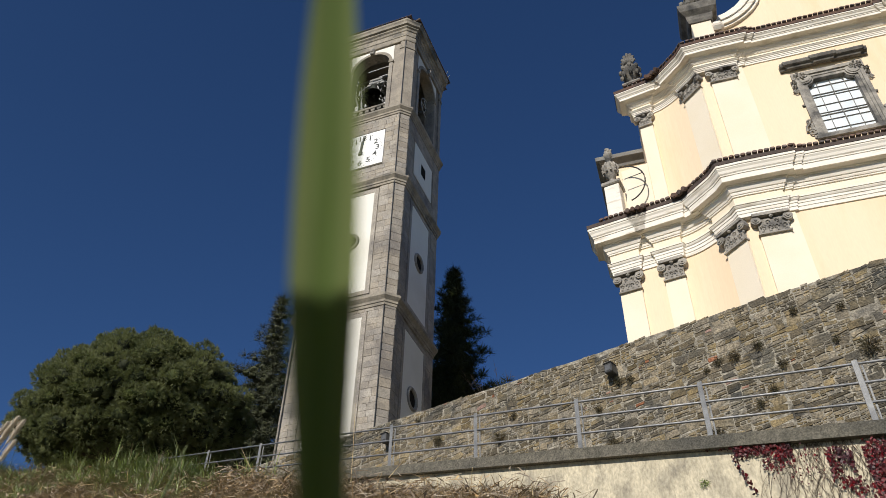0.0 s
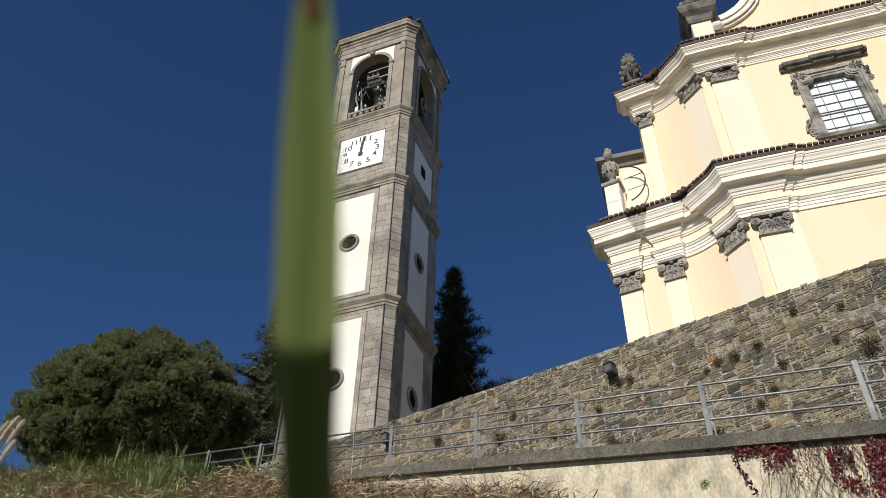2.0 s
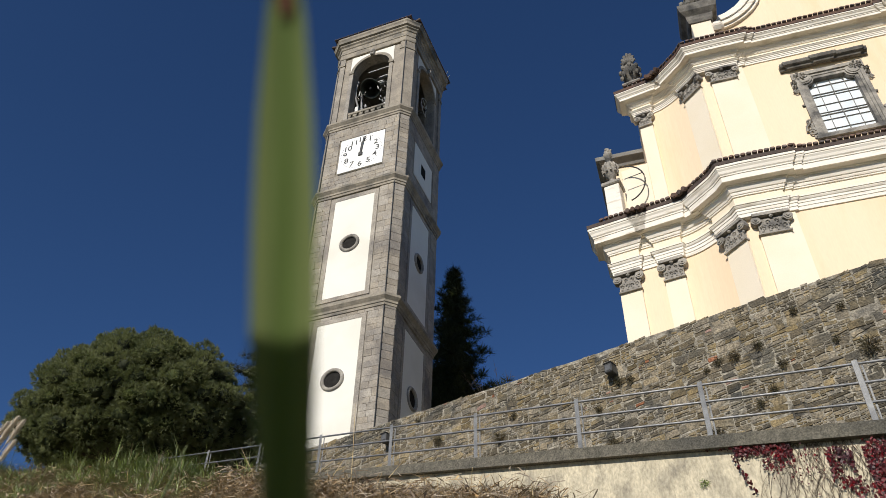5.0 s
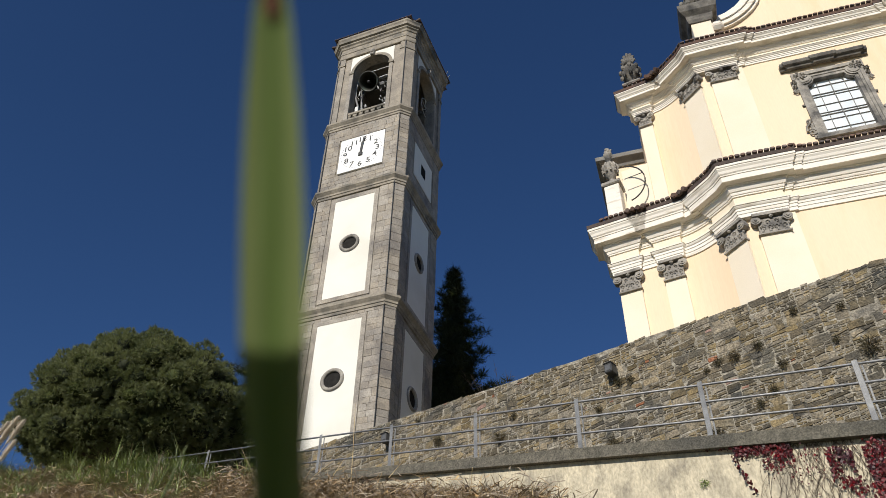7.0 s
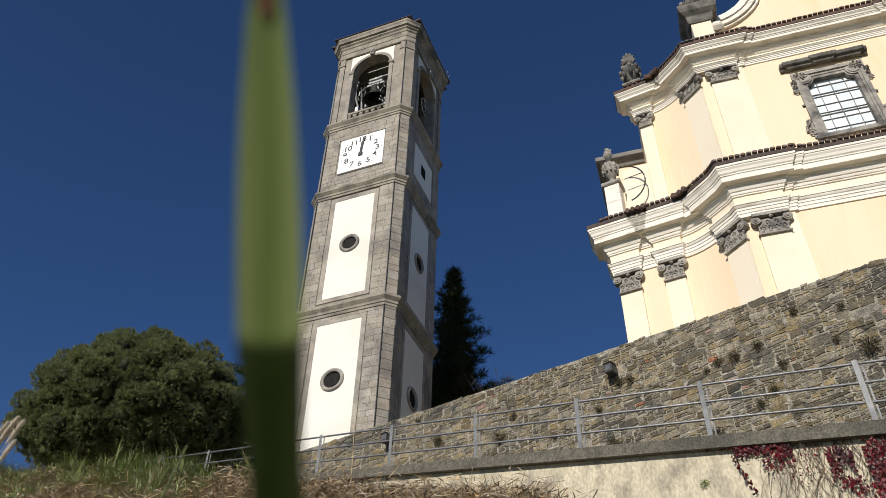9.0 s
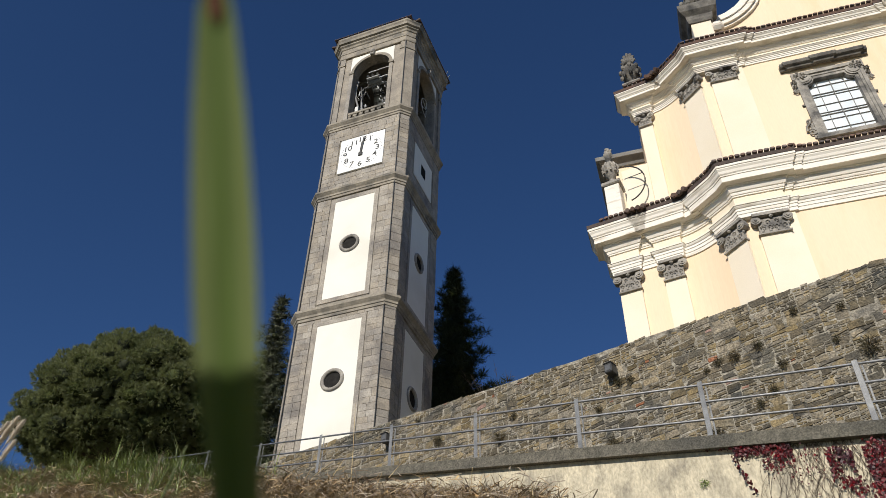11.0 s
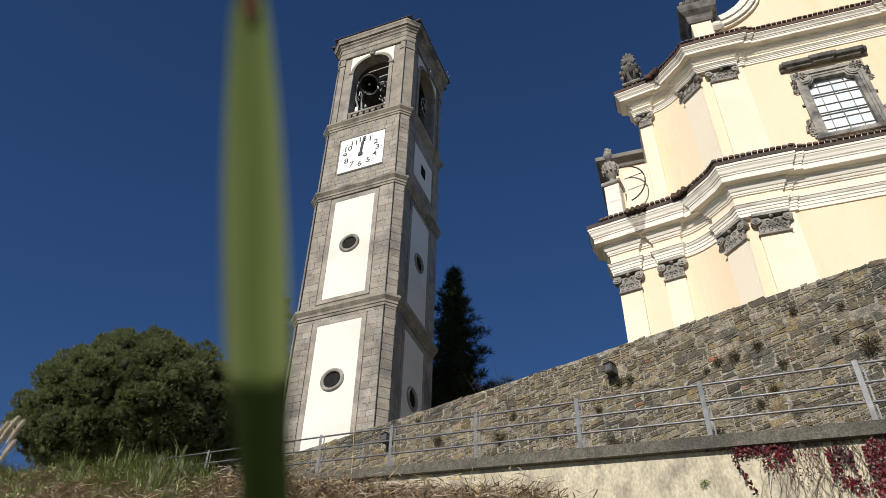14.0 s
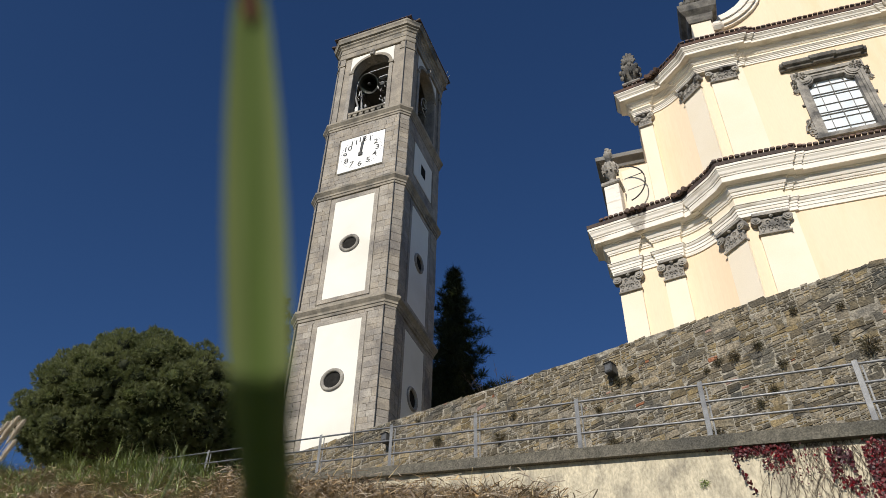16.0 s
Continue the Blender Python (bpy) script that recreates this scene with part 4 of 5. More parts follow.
for sx in (-1, 1):
    # the drum-shaped corner that cuts into the glass, with its rim and carved leaf
    bm = bmesh.new()
    for r, o0, o1 in ((0.36, -0.28, 0.02), (0.30, 0.0, 0.07), (0.22, 0.05, 0.10)):
        tube(bm, [winpt(sx * 0.92, o0, 26.58), winpt(sx * 0.92, o1, 26.58)], r, 22)
    wslab(min(sx * 0.8, sx * 1.32), max(sx * 0.8, sx * 1.32), -0.1, 0.08, 26.62, 27.0, bm)
    cpart("corner_drum", bm, M_GREYSTONE, "rounded grey stone corner", window)
    bm = bmesh.new()
    leafy(bm, sx * 1.04, 26.74, 0.17, 11, 5)
    scroll(bm, sx * 0.86, 0.12, 26.7, 0.13, 1.3, sx, 0.03)
    cpart("carved_leaf", bm, M_GREYSTONE, "carved stone acanthus leaf", window)
    # the ear that hangs beside the upper jamb
    bm = bmesh.new()
    leafy(bm, sx * 1.33, 26.42, 0.08, 6, 6)
    leafy(bm, sx * 1.32, 26.14, 0.07, 5, 7)
    scroll(bm, sx * 1.34, 0.08, 25.88, 0.11, 1.5, sx, 0.03)
    wslab(min(sx * 1.2, sx * 1.42), max(sx * 1.2, sx * 1.42), -0.02, 0.07, 25.9, 26.55, bm)
    cpart("carved_ear", bm, M_GREYSTONE, "carved stone ear with a scroll", window)
    bm = wslab(min(sx * 1.2, sx * 1.34), max(sx * 1.2, sx * 1.34), -0.02, 0.08, 25.02, 25.10)
    cpart("peg", bm, M_DARKSTONE, parent=window)
    # the foot scroll
    bm = bmesh.new()
    scroll(bm, sx * 1.36, 0.08, 23.52, 0.17, 1.6, sx, 0.04, 1.0)
    scroll(bm, sx * 1.34, 0.08, 24.12, 0.10, 1.4, sx, 0.032, -1.0)
    tube(bm, [winpt(sx * 1.52, 0.07, 23.6), winpt(sx * 1.50, 0.09, 23.85), winpt(sx * 1.36, 0.09, 23.98), winpt(sx * 1.28, 0.07, 24.2)], 0.055, 6, 0.03)
    wslab(min(sx * 1.2, sx * 1.36), max(sx * 1.2, sx * 1.36), -0.02, 0.06, 23.2, 24.1, bm)
    cpart("foot_scroll", bm, M_GREYSTONE, "carved stone foot scroll", window)
hood = [pm(WC - 1.62), pm(WC - 1.30), pm(WC - 1.28, 0.08), pm(WC - 0.30, 0.08), pm(WC - 0.28, 0.14), pm(WC + 0.28, 0.14), pm(WC + 0.30, 0.08), pm(WC + 1.28, 0.08), pm(WC + 1.30), pm(WC + 1.62)]
cpart("window_hood", sweep(bmesh.new(), hood, [(-0.02, 27.22), (0.12, 27.22), (0.15, 27.28), (0.26, 27.33), (0.30, 27.42), (0.30, 27.48), (-0.02, 27.54)]), M_DARKSTONE, "dark weathered stone hood", window)

# attic with its scroll, above the upper cornice
SCROLL = [(1.45, 31.05), (1.85, 31.1), (2.3, 31.24), (2.65, 31.42), (3.0, 31.68), (3.3, 31.98), (3.6, 32.4), (3.85, 33.0), (4.0, 34.0), (4.0, 37.0)]
bm = bmesh.new()
for o in (-0.7, -0.15):
    a = [bm.verts.new((*pm(s, o), z)) for s, z in SCROLL + [(7.1, 37.0)] + [(10.2 - s, z) for s, z in reversed(SCROLL)] + [(8.65, 29.3), (1.55, 29.3)]]
    bm.faces.new(a)
    if o == -0.7:
        back_ = a
for i in range(len(a)):
    j = (i + 1) % len(a)
    bm.faces.new((a[i], a[j], back_[j], back_[i]))
cpart("attic", bm, M_YELLOW, "cream rendered attic above the cornice")
for sgn in (0, 1):
    bm = bmesh.new()
    for w0, w1, o in ((-0.02, 0.42, 0.0), (0.10, 0.62, 0.12), (0.34, 0.66, 0.20)):
        prev = None
        for i, (s, z) in enumerate(SCROLL):
            a, b = SCROLL[max(i - 1, 0)], SCROLL[min(i + 1, len(SCROLL) - 1)]
            t = Vector((b[0] - a[0], b[1] - a[1])).normalized()
            nn = Vector((-t.y, t.x))
            ringv = []
            for d, oo in ((w0, -0.2), (w0, o), (w1, o), (w1, -0.7)):
                ss_, zz_ = s + nn.x * d, z + nn.y * d
                p = pm(ss_, oo)
                p = mirrored(p) if sgn else p
                ringv.append(bm.verts.new((p.x, p.y, zz_)))
            if prev:
                for k in range(3):
                    bm.faces.new((prev[k], ringv[k], ringv[k + 1], prev[k + 1]))
            prev = ringv
    cpart("scroll_moulding", bm, M_MOULD, "white stucco scroll moulding")

# pedestals and finials
def finial_bm(h, w, seed, leafy):
    """A carved vase: foot, stem, body with lobes, and a crown of leaves."""
    r_ = random.Random(seed)
    bm = lathe(bmesh.new(), [(0.0, 0), (0.30 * w, 0), (0.30 * w, 0.06 * h), (0.16 * w, 0.10 * h), (0.12 * w, 0.16 * h), (0.26 * w, 0.24 * h), (0.40 * w, 0.34 * h), (0.44 * w, 0.42 * h), (0.36 * w, 0.52 * h), (0.18 * w, 0.58 * h), (0.16 * w, 0.62 * h), (0.24 * w, 0.66 * h), (0.12 * w, 0.72 * h), (0.0, 0.74 * h)], 18)
    if leafy:
        for i in range(16):
            a = i * math.tau / 8 + 0.2
            zz, rad = (0.30, 0.40) if i < 8 else (0.46, 0.42)
            bmesh.ops.create_icosphere(bm, subdivisions=1, radius=0.13 * w, matrix=Matrix.Translation((rad * w * math.cos(a), rad * w * math.sin(a), zz * h)) @ Matrix.Diagonal((0.8, 0.8, 1.5, 1)))
        for i in range(7):
            a = (i - 3) / 3 * 1.25
            L = 0.30 * h * (1 - 0.18 * abs(i - 3) / 3)
            tube(bm, [(0, 0, 0.64 * h), (math.sin(a) * L * 0.36, 0, 0.68 * h + math.cos(a) * L * 0.6), (math.sin(a) * L * 0.52, 0, 0.70 * h + math.cos(a) * L)], 0.06 * w, 6, 0.075 * w)
        for sx in (-1, 1):
            tube(bm, [(sx * 0.42 * w * math.cos(k), 0, 0.45 * h + 0.14 * h * math.sin(k)) for k in [j * 0.6 - 1.2 for j in range(6)]], 0.08 * w, 6)
    else:
        for i in range(10):
            a = i * math.tau / 10
            tube(bm, [(0.40 * w * math.cos(a), 0.40 * w * math.sin(a), 0.30 * h), (0.46 * w * math.cos(a), 0.46 * w * math.sin(a), 0.42 * h), (0.36 * w * math.cos(a), 0.36 * w * math.sin(a), 0.52 * h)], 0.07 * w, 5)
        lathe(bm, [(0.16 * w, 0.70 * h), (0.24 * w, 0.78 * h), (0.22 * w, 0.86 * h), (0.14 * w, 0.95 * h), (0.0, 1.0 * h)], 12)
        for i in range(12):
            a = i * 1.9
            bmesh.ops.create_icosphere(bm, subdivisions=1, radius=0.07 * w, matrix=Matrix.Translation((0.2 * w * math.cos(a), 0.2 * w * math.sin(a), (0.76 + 0.016 * i) * h)) @ Matrix.Diagonal((1, 1, 1.6, 1)))
    return bm


TURN = math.degrees(math.atan2(TW.y, TW.x))
p_ = pw(2.88, 0.32)
fin = solo("finial", finial_bm(2.5, 1.0, 3, True), M_DARKSTONE, "dark carved stone vase with a palmette crown", "finial", "roof finials", smooth=False, m=pose(p_.x, p_.y, 30.02, 0, 0, TURN))
bm = B(-0.34, 0.34, -0.34, 0.34, -0.60, -0.12, bevel=0.03)
box(bm, -0.42, 0.42, -0.42, 0.42, -0.12, 0.0, bevel=0.03)
part("base", bm, M_GREYSTONE, fin, "square grey stone base")
p_ = pw(1.22, 0.32)
bm = B(-0.31, 0.31, -0.31, 0.31, -0.15, 1.85, bevel=0.02)
ped = solo("pedestal", bm, M_MOULD, "white stucco pedestal on the lower cornice", "pedestal", m=pose(p_.x, p_.y, 22.35, 0, 0, TURN))
part("plinth", B(-0.37, 0.37, -0.37, 0.37, -0.2, 0.12, bevel=0.03), M_GREYSTONE, ped)
part("cap", B(-0.40, 0.40, -0.40, 0.40, 1.85, 2.05, bevel=0.04), M_GREYSTONE, ped, "dark stone cap")
solo("finial", finial_bm(2.35, 0.74, 4, False), M_GREYSTONE, "grey carved stone urn with a flame top", "finial", "roof finials", m=pose(p_.x, p_.y, 24.40, 0, 0, TURN))
TURN2 = math.degrees(math.atan2(TM.y, TM.x))
for mirror in (False, True):
    p_ = pm(0.95, 0.25)
    p_ = mirrored(p_) if mirror else p_
    ped = solo("pedestal", B(-0.42, 0.42, -0.42, 0.42, -0.1, 1.5, bevel=0.02), M_PILASTER, "cream attic pedestal with a dark stone cap", "pedestal", m=pose(p_.x, p_.y, 29.6, 0, 0, TURN2))
    bm = sweep(bmesh.new(), [(-0.46, -0.46), (0.46, -0.46), (0.46, 0.46), (-0.46, 0.46)], [(-0.2, 1.35), (0.02, 1.35), (0.08, 1.5), (0.10, 1.75), (0.30, 1.95), (0.36, 2.2), (0.36, 2.35), (-0.2, 2.45)], True)
    part("cap", bm, M_DARKSTONE, ped, "heavy dark moulded stone cap")
    part("scroll_foot", B(0.35, 0.9, -0.40, 0.2, 0.8, 1.35, bevel=0.15), M_MOULD, ped)
    solo("finial", finial_bm(2.2, 1.2, 5, True), M_DARKSTONE, "dark carved stone vase with a palmette crown", "finial", "roof finials", m=pose(p_.x, p_.y, 32.0, 0, 0, TURN2))

# iron scroll brace beside the pedestal
bm = bmesh.new()
cpt = pw(1.72, 0.25)
arc = []
for k in range(15):
    a = radians(80 - k * 160 / 14)
    p = pw(1.70 + 0.85 * math.cos(a), 0.25)
    arc.append((p.x, p.y, 24.35 + 1.0 * math.sin(a)))
tube(bm, arc, 0.03, 6)
for a in (20,):
    p = pw(1.70 + 0.85 * math.cos(radians(a)), 0.25)
    tube(bm, [(cpt.x, cpt.y, 24.35 + (0.3 if a > 0 else 0.1)), (p.x, p.y, 24.35 + math.sin(radians(a)))], 0.02, 5)
cpart("iron_brace", bm, M_BLACK, "thin curved iron brace")
cpart("wall", slab("w", 1.55, 2.75, -1.0, -0.2, 22.0, 25.6), M_PILASTER)

# body behind the facade: side part with eaves, nave and roof
NV = pw(0.45, -2.6)
bm = bmesh.new()
far = mirrored(NV)
pts = [NV, far, behind(far, 22), behind(NV, 22)]
prism(bm, [(p.x, p.y) for p in pts], 11.2, 28.7)
cpart("nave", bm, M_YELLOW, "cream rendered body behind the facade")
bm = sweep(bmesh.new(), [behind(NV, 22), NV, far], [(-0.5, 28.5), (0.10, 28.5), (0.16, 28.62), (0.46, 28.78), (0.48, 29.0), (-0.5, 29.25)])
cpart("eave_board", bm, M_EAVE, "grey eaves board")


# ---- stones of the upper wall ----
def stone_layout():
    """Uncoursed rubble: cells split again and again at random; for each stone its outline in (s, z)."""
    r_ = random.Random(11)
    out = []

    def split(x0, x1, y0, y1):
        w, h = x1 - x0, y1 - y0
        if w > 0.62 or (w > 0.14 and w > 2.6 * h and r_.random() < 0.75):
            k = x0 + w * r_.uniform(0.3, 0.7)
            split(x0, k, y0, y1)
            split(k, x1, y0, y1)
        elif h > 0.24 or (h > 0.10 and r_.random() < 0.58):
            k = y0 + h * r_.uniform(0.3, 0.7)
            split(x0, x1, y0, k)
            split(x0, x1, k, y1)
        else:
            cs, cz = (x0 + x1) / 2, (y0 + y1) / 2
            if cz < ramp_z(cs) - 0.2 or cz + h * 0.4 > top_z(cs):
                return
            g = r_.uniform(0.002, 0.011)
            turn = r_.gauss(-0.02, 0.085)
            j = 0.16 * min(w, h)
            base = []
            for cx, cy in ((-1, -1), (1, -1), (1, 1), (-1, 1)):
                kx, ky = r_.choice(((1, 1), (1, 1), (0.72, 1), (1, 0.6)))
                base.append((cx * kx * (w / 2 - g) + r_.uniform(-j, j) * 0.6, cy * ky * (h / 2 - g) + r_.uniform(-j, j) * 0.6))
            poly = []
            for i in range(4):
                (x, y), (x2, y2) = base[i], base[(i + 1) % 4]
                mx, my = (x + x2) / 2 + r_.uniform(-j, j), (y + y2) / 2 + r_.uniform(-j, j) * 0.7
                for x, y in ((x, y), (mx, my)):
                    poly.append((cs + x * math.cos(turn) - y * math.sin(turn), cz + x * math.sin(turn) + y * math.cos(turn)))
            out.append(poly)

    x = -4.5
    while x < 19.2:
        y = 5.0
        while y < 13.0:
            h = r_.uniform(0.5, 0.9)
            split(x, x + 1.9, y, y + h)
            y += h
        x += 1.9
    return out


def stone_geometry(poly, depth, origin):
    cs = sum(p[0] for p in poly) / len(poly)
    cz = sum(p[1] for p in poly) / len(poly)
    vs = []
    for k, n in ((1.0, 3.04), (0.98, 3.026 - depth * 0.7), (0.93, 3.022 - depth)):
        for s, z in poly:
            vs.append(at(cs + (s - cs) * k, n, cz + (z - cz) * k) - origin)
    m = len(poly)
    fs = [tuple(range(2 * m, 3 * m))]
    for q in (0, m):
        for i in range(m):
            j = (i + 1) % m
            fs.append((q + i, q + j, q + m + j, q + m + i))
    return vs, fs


rng2 = random.Random(21)
all_v, all_f, brick_v, brick_f = [], [], [], []
n_piece = 0
for poly in stone_layout():
    d_ = rng2.uniform(-0.004, 0.014)
    s0_, z0_ = poly[0]
    if 0.0 < s0_ < 3.4 and 7.6 < z0_ and n_piece < 300:
        o_ = at(s0_, 3.0, z0_)
        vs_, fs_ = stone_geometry(poly, d_, o_)
        ob = raw("stone", vs_, fs_, M_RUBBLEP, wall_upper)
        ob.matrix_basis = Matrix.Translation(o_)
        n_piece += 1
    else:
        vs_, fs_ = stone_geometry(poly, d_, Vector((0, 0, 0)))
        to_v, to_f = (brick_v, brick_f) if rng2.random() < 0.007 else (all_v, all_f)
        k_ = len(to_v)
        to_v.extend(vs_)
        to_f.extend(tuple(i + k_ for i in f) for f in fs_)
tagged(raw("brick_fragments", brick_v, brick_f, M_BRICKBIT, wall_upper), kind="stuff")
tagged(raw("rubble_stones", all_v, all_f, M_RUBBLE, wall_upper), kind="stuff")


# ---- leaves, tufts and twigs ----
def blade_strip(vs, fs, base, tip, w, bend, side):
    """One thin leaf from base to tip, bent along the way."""
    k = len(vs)
    mid = (base + tip) / 2 + bend
    vs.extend((base - side * w / 2, base + side * w / 2, mid - side * w * 0.42, mid + side * w * 0.42, tip))
    fs.extend(((k, k + 1, k + 3, k + 2), (k + 2, k + 3, k + 4)))


def tuft(vs, fs, p, n, hgt, spread, w, r_, droop=0.3):
    for _ in range(n):
        a = r_.uniform(0, math.tau)
        d = Vector((math.cos(a), math.sin(a), 0))
        e = spread * r_.uniform(0.1, 1.0)
        L = hgt * r_.uniform(0.55, 1.15)
        b = p + d * r_.uniform(0, 0.12) * spread
        t = b + d * e + Vector((0, 0, L * (1 - droop * r_.random())))
        sd = Vector((-d.y, d.x, 0)) * 0.8 + Vector((r_.uniform(-.5, .5), r_.uniform(-.5, .5), 0))
        blade_strip(vs, fs, b, t, w * r_.uniform(0.6, 1.3), Vector((0, 0, 0.18 * L)) - d * e * 0.15, sd.normalized())


def ground_at(s, n):
    p = at(s, n, 0)
    return Vector((p.x, p.y, ground_z(s, n) + rough(p.x, p.y) - 0.03))


rg = random.Random(31)
green_v, green_f, straw_v, straw_f, dead_v, dead_f = [], [], [], [], [], []


def litter(p, n, spread, hgt, w):
    """Tangled dead stems and curled leaves lying across one another."""
    for _ in range(n):
        a, up = rg.uniform(0, math.tau), rg.gauss(0.15, 0.45)
        d = Vector((math.cos(a) * math.cos(up), math.sin(a) * math.cos(up), math.sin(up)))
        L = spread * rg.uniform(0.25, 1.0)
        b = p + Vector((rg.gauss(0, .25), rg.gauss(0, .25), rg.uniform(0, hgt)))
        sd = d.cross(Vector((rg.gauss(0, 1), rg.gauss(0, 1), rg.gauss(0, 1)))).normalized()
        blade_strip(dead_v, dead_f, b - d * L / 2, b + d * L / 2, w * rg.uniform(0.5, 1.4), Vector((0, 0, rg.uniform(-.05, .12) * L)), sd)
        if rg.random() < 0.14:
            e = b + d * L * rg.uniform(-.4, .4)
            u = Vector((rg.gauss(0, 1), rg.gauss(0, 1), rg.gauss(0, 1))).normalized()
            blade_strip(dead_v, dead_f, e, e + u * rg.uniform(0.05, 0.10), rg.uniform(0.025, 0.05), Vector((0, 0, -.015)), u.cross(d).normalized())


for i in range(2600):
    s, n = rg.uniform(3.7, 30), rg.uniform(-5.5, -0.5)
    v = noise.noise((s * 0.35, n * 0.35, 7))
    p = ground_at(s, n)
    lush = s > 9 and (v > 0.05)
    if lush:
        tuft(green_v, green_f, p, 30, rg.uniform(0.15, 0.45), 0.42, 0.012, rg, 0.7)
    if not lush or rg.random() < 0.5:
        tuft(straw_v, straw_f, p, 30, rg.uniform(0.08, 0.26), 0.7, 0.011, rg, 1.3)
        litter(p, 16, 0.36, 0.14, 0.010)
# big green tussocks, straw hanging among the green, and brown drifts by the wall
for s, n, k in ((14.6, -3.0, 16), (15.6, -3.1, 14), (13.6, -2.9, 10), (16.6, -3.1, 5), (26.0, -3.0, 12), (24.6, -3.1, 9), (27.5, -3, 10), (19.5, -3.0, 4), (11.2, -2.6, 5)):
    for j in range(k * 3):
        ds, dn = rg.gauss(0, 0.5), rg.gauss(0, 0.5)
        p = ground_at(s + ds, n + dn) + Vector((0, 0, 0.30 * math.exp(-(ds * ds + dn * dn) * 2)))
        tuft(green_v, green_f, p, 46, rg.uniform(0.3, 0.65), 0.85, 0.013, rg, 1.25)
        if j % 3 == 0:
            tuft(straw_v, straw_f, p, 12, rg.uniform(0.35, 0.7), 0.7, 0.012, rg, 1.1)
        if j % 14 == 0:
            tuft(green_v, green_f, p, 3, rg.uniform(1.0, 1.35), 0.35, 0.014, rg, 0.3)
for i in range(420):
    s = rg.uniform(3.9, 11.5)
    p = ground_at(s, rg.uniform(-3.6, -1.2))
    litter(p + Vector((0, 0, 0.05)), 30, 0.42, 0.28 * (0.5 + 0.5 * math.sin(s * 2.1) ** 2), 0.014)
    if i % 2 == 0:
        tuft(straw_v, straw_f, p, 14, rg.uniform(0.2, 0.5), 0.4, 0.012, rg, 0.8)
tagged(raw("dead_bracken", dead_v, dead_f, M_LITTER), "tangled brown dead stems and curled leaves", "undergrowth", kind="stuff")
tagged(raw("green_grass", green_v, green_f, M_GRASS), "long green grass tussocks on the bank", "grass", kind="stuff")
tagged(raw("dry_grass", straw_v, straw_f, M_STRAW), "matted dry straw-coloured grass on the bank", "grass", kind="stuff")


def lone_stalk(s, n, lean, hgt, w):
    b = ground_at(s, n)
    bm = tube(bmesh.new(), [(0, 0, -0.05), (lean[0] * 0.4, lean[1] * 0.4, hgt * 0.5), (lean[0], lean[1], hgt)], w, 5, w * 0.3)
    solo("dry_stalk", bm, M_STRAW, "single dry grass stalk rising from the bank", "grass stalk", "dry stalks", m=Matrix.Translation(b))


for s, n, lx, hg in ((7.9, -3.0, -0.08, 1.9), (8.6, -3.0, 0.35, 0.9), (7.4, -2.9, 0.5, 0.9), (10.3, -3.2, -0.5, 1.0), (5.4, -2.8, 0.05, 0.8), (9.2, -3.1, 0.6, 0.8), (6.3, -2.6, -0.2, 0.7), (17.0, -3.2, 0.3, 1.0)):
    lone_stalk(s, n, (lx, 0.1), hg, 0.012)


def near_stalk(foot, tip, r, material, label):
    a, b = Vector(foot), Vector(tip)
    bm = tube(bmesh.new(), [Vector((0, 0, 0)), (b - a) * 0.5 + Vector((-0.012, 0, 0.02)), b - a], r, 6, r * 0.25)
    solo("grass_stalk", bm, material, label, "grass stalk", "near stalks", m=Matrix.Translation(a))


near_stalk((-1.27, 2.86, 0.08), (-0.737, 2.026, 1.027), 0.005, M_STRAW, "tall dry grass stalk rising from the near bank")
near_stalk((-1.14, 2.65, 0.0), (-0.615, 1.832, 0.945), 0.008, M_GRASS, "tall green grass stalk rising from the near bank")


# pampas plumes
def plume(base, lean, hgt, head):
    t = thing("pampas_grass", Matrix.Translation(base), "feathery pale pampas plume on a dry stalk", "pampas grass", "pampas plumes")
    stalk = [(0, 0, -0.1), (lean[0] * 0.3, lean[1] * 0.3, hgt * 0.5), (lean[0], lean[1], hgt)]
    part("stalk", tube(bmesh.new(), stalk, 0.012, 5, 0.006), M_STRAW, t)
    r_ = random.Random(int(hgt * 100))
    vs, fs = [], []
    top = Vector(stalk[-1])
    ax = (top - Vector(stalk[1])).normalized()
    for i in range(1100):
        u = r_.random()
        c = top - ax * head * (1 - u) + ax * 0.05
        a = r_.uniform(0, math.tau)
        d = (Vector((math.cos(a), math.sin(a), 0.2)) * r_.uniform(0.15, 0.75) + ax).normalized()
        ln = 0.17 * (0.35 + math.sin(math.pi * min(1, u * 0.9 + 0.08)))
        sd = Vector((-math.sin(a), math.cos(a), 0))
        blade_strip(vs, fs, c, c + d * ln * 1.5 + Vector((0.04, 0, -0.02)), 0.006, Vector((0, 0, 0)), sd)
    raw("plume_head", vs, fs, M_PLUME, t)


for s, n, lx, hg in ((25.7, -3.4, 0.5, 2.3), (25.4, -3.3, 0.55, 2.4), (24.7, -3.2, 0.4, 2.15), (25.4, -3.2, 0.3, 1.85), (26.9, -3.3, 0.25, 2.5), (24.6, -3.1, 0.22, 1.35)):
    b = ground_at(s, n)
    plume(b, (lx, 0.1), hg, 0.95)


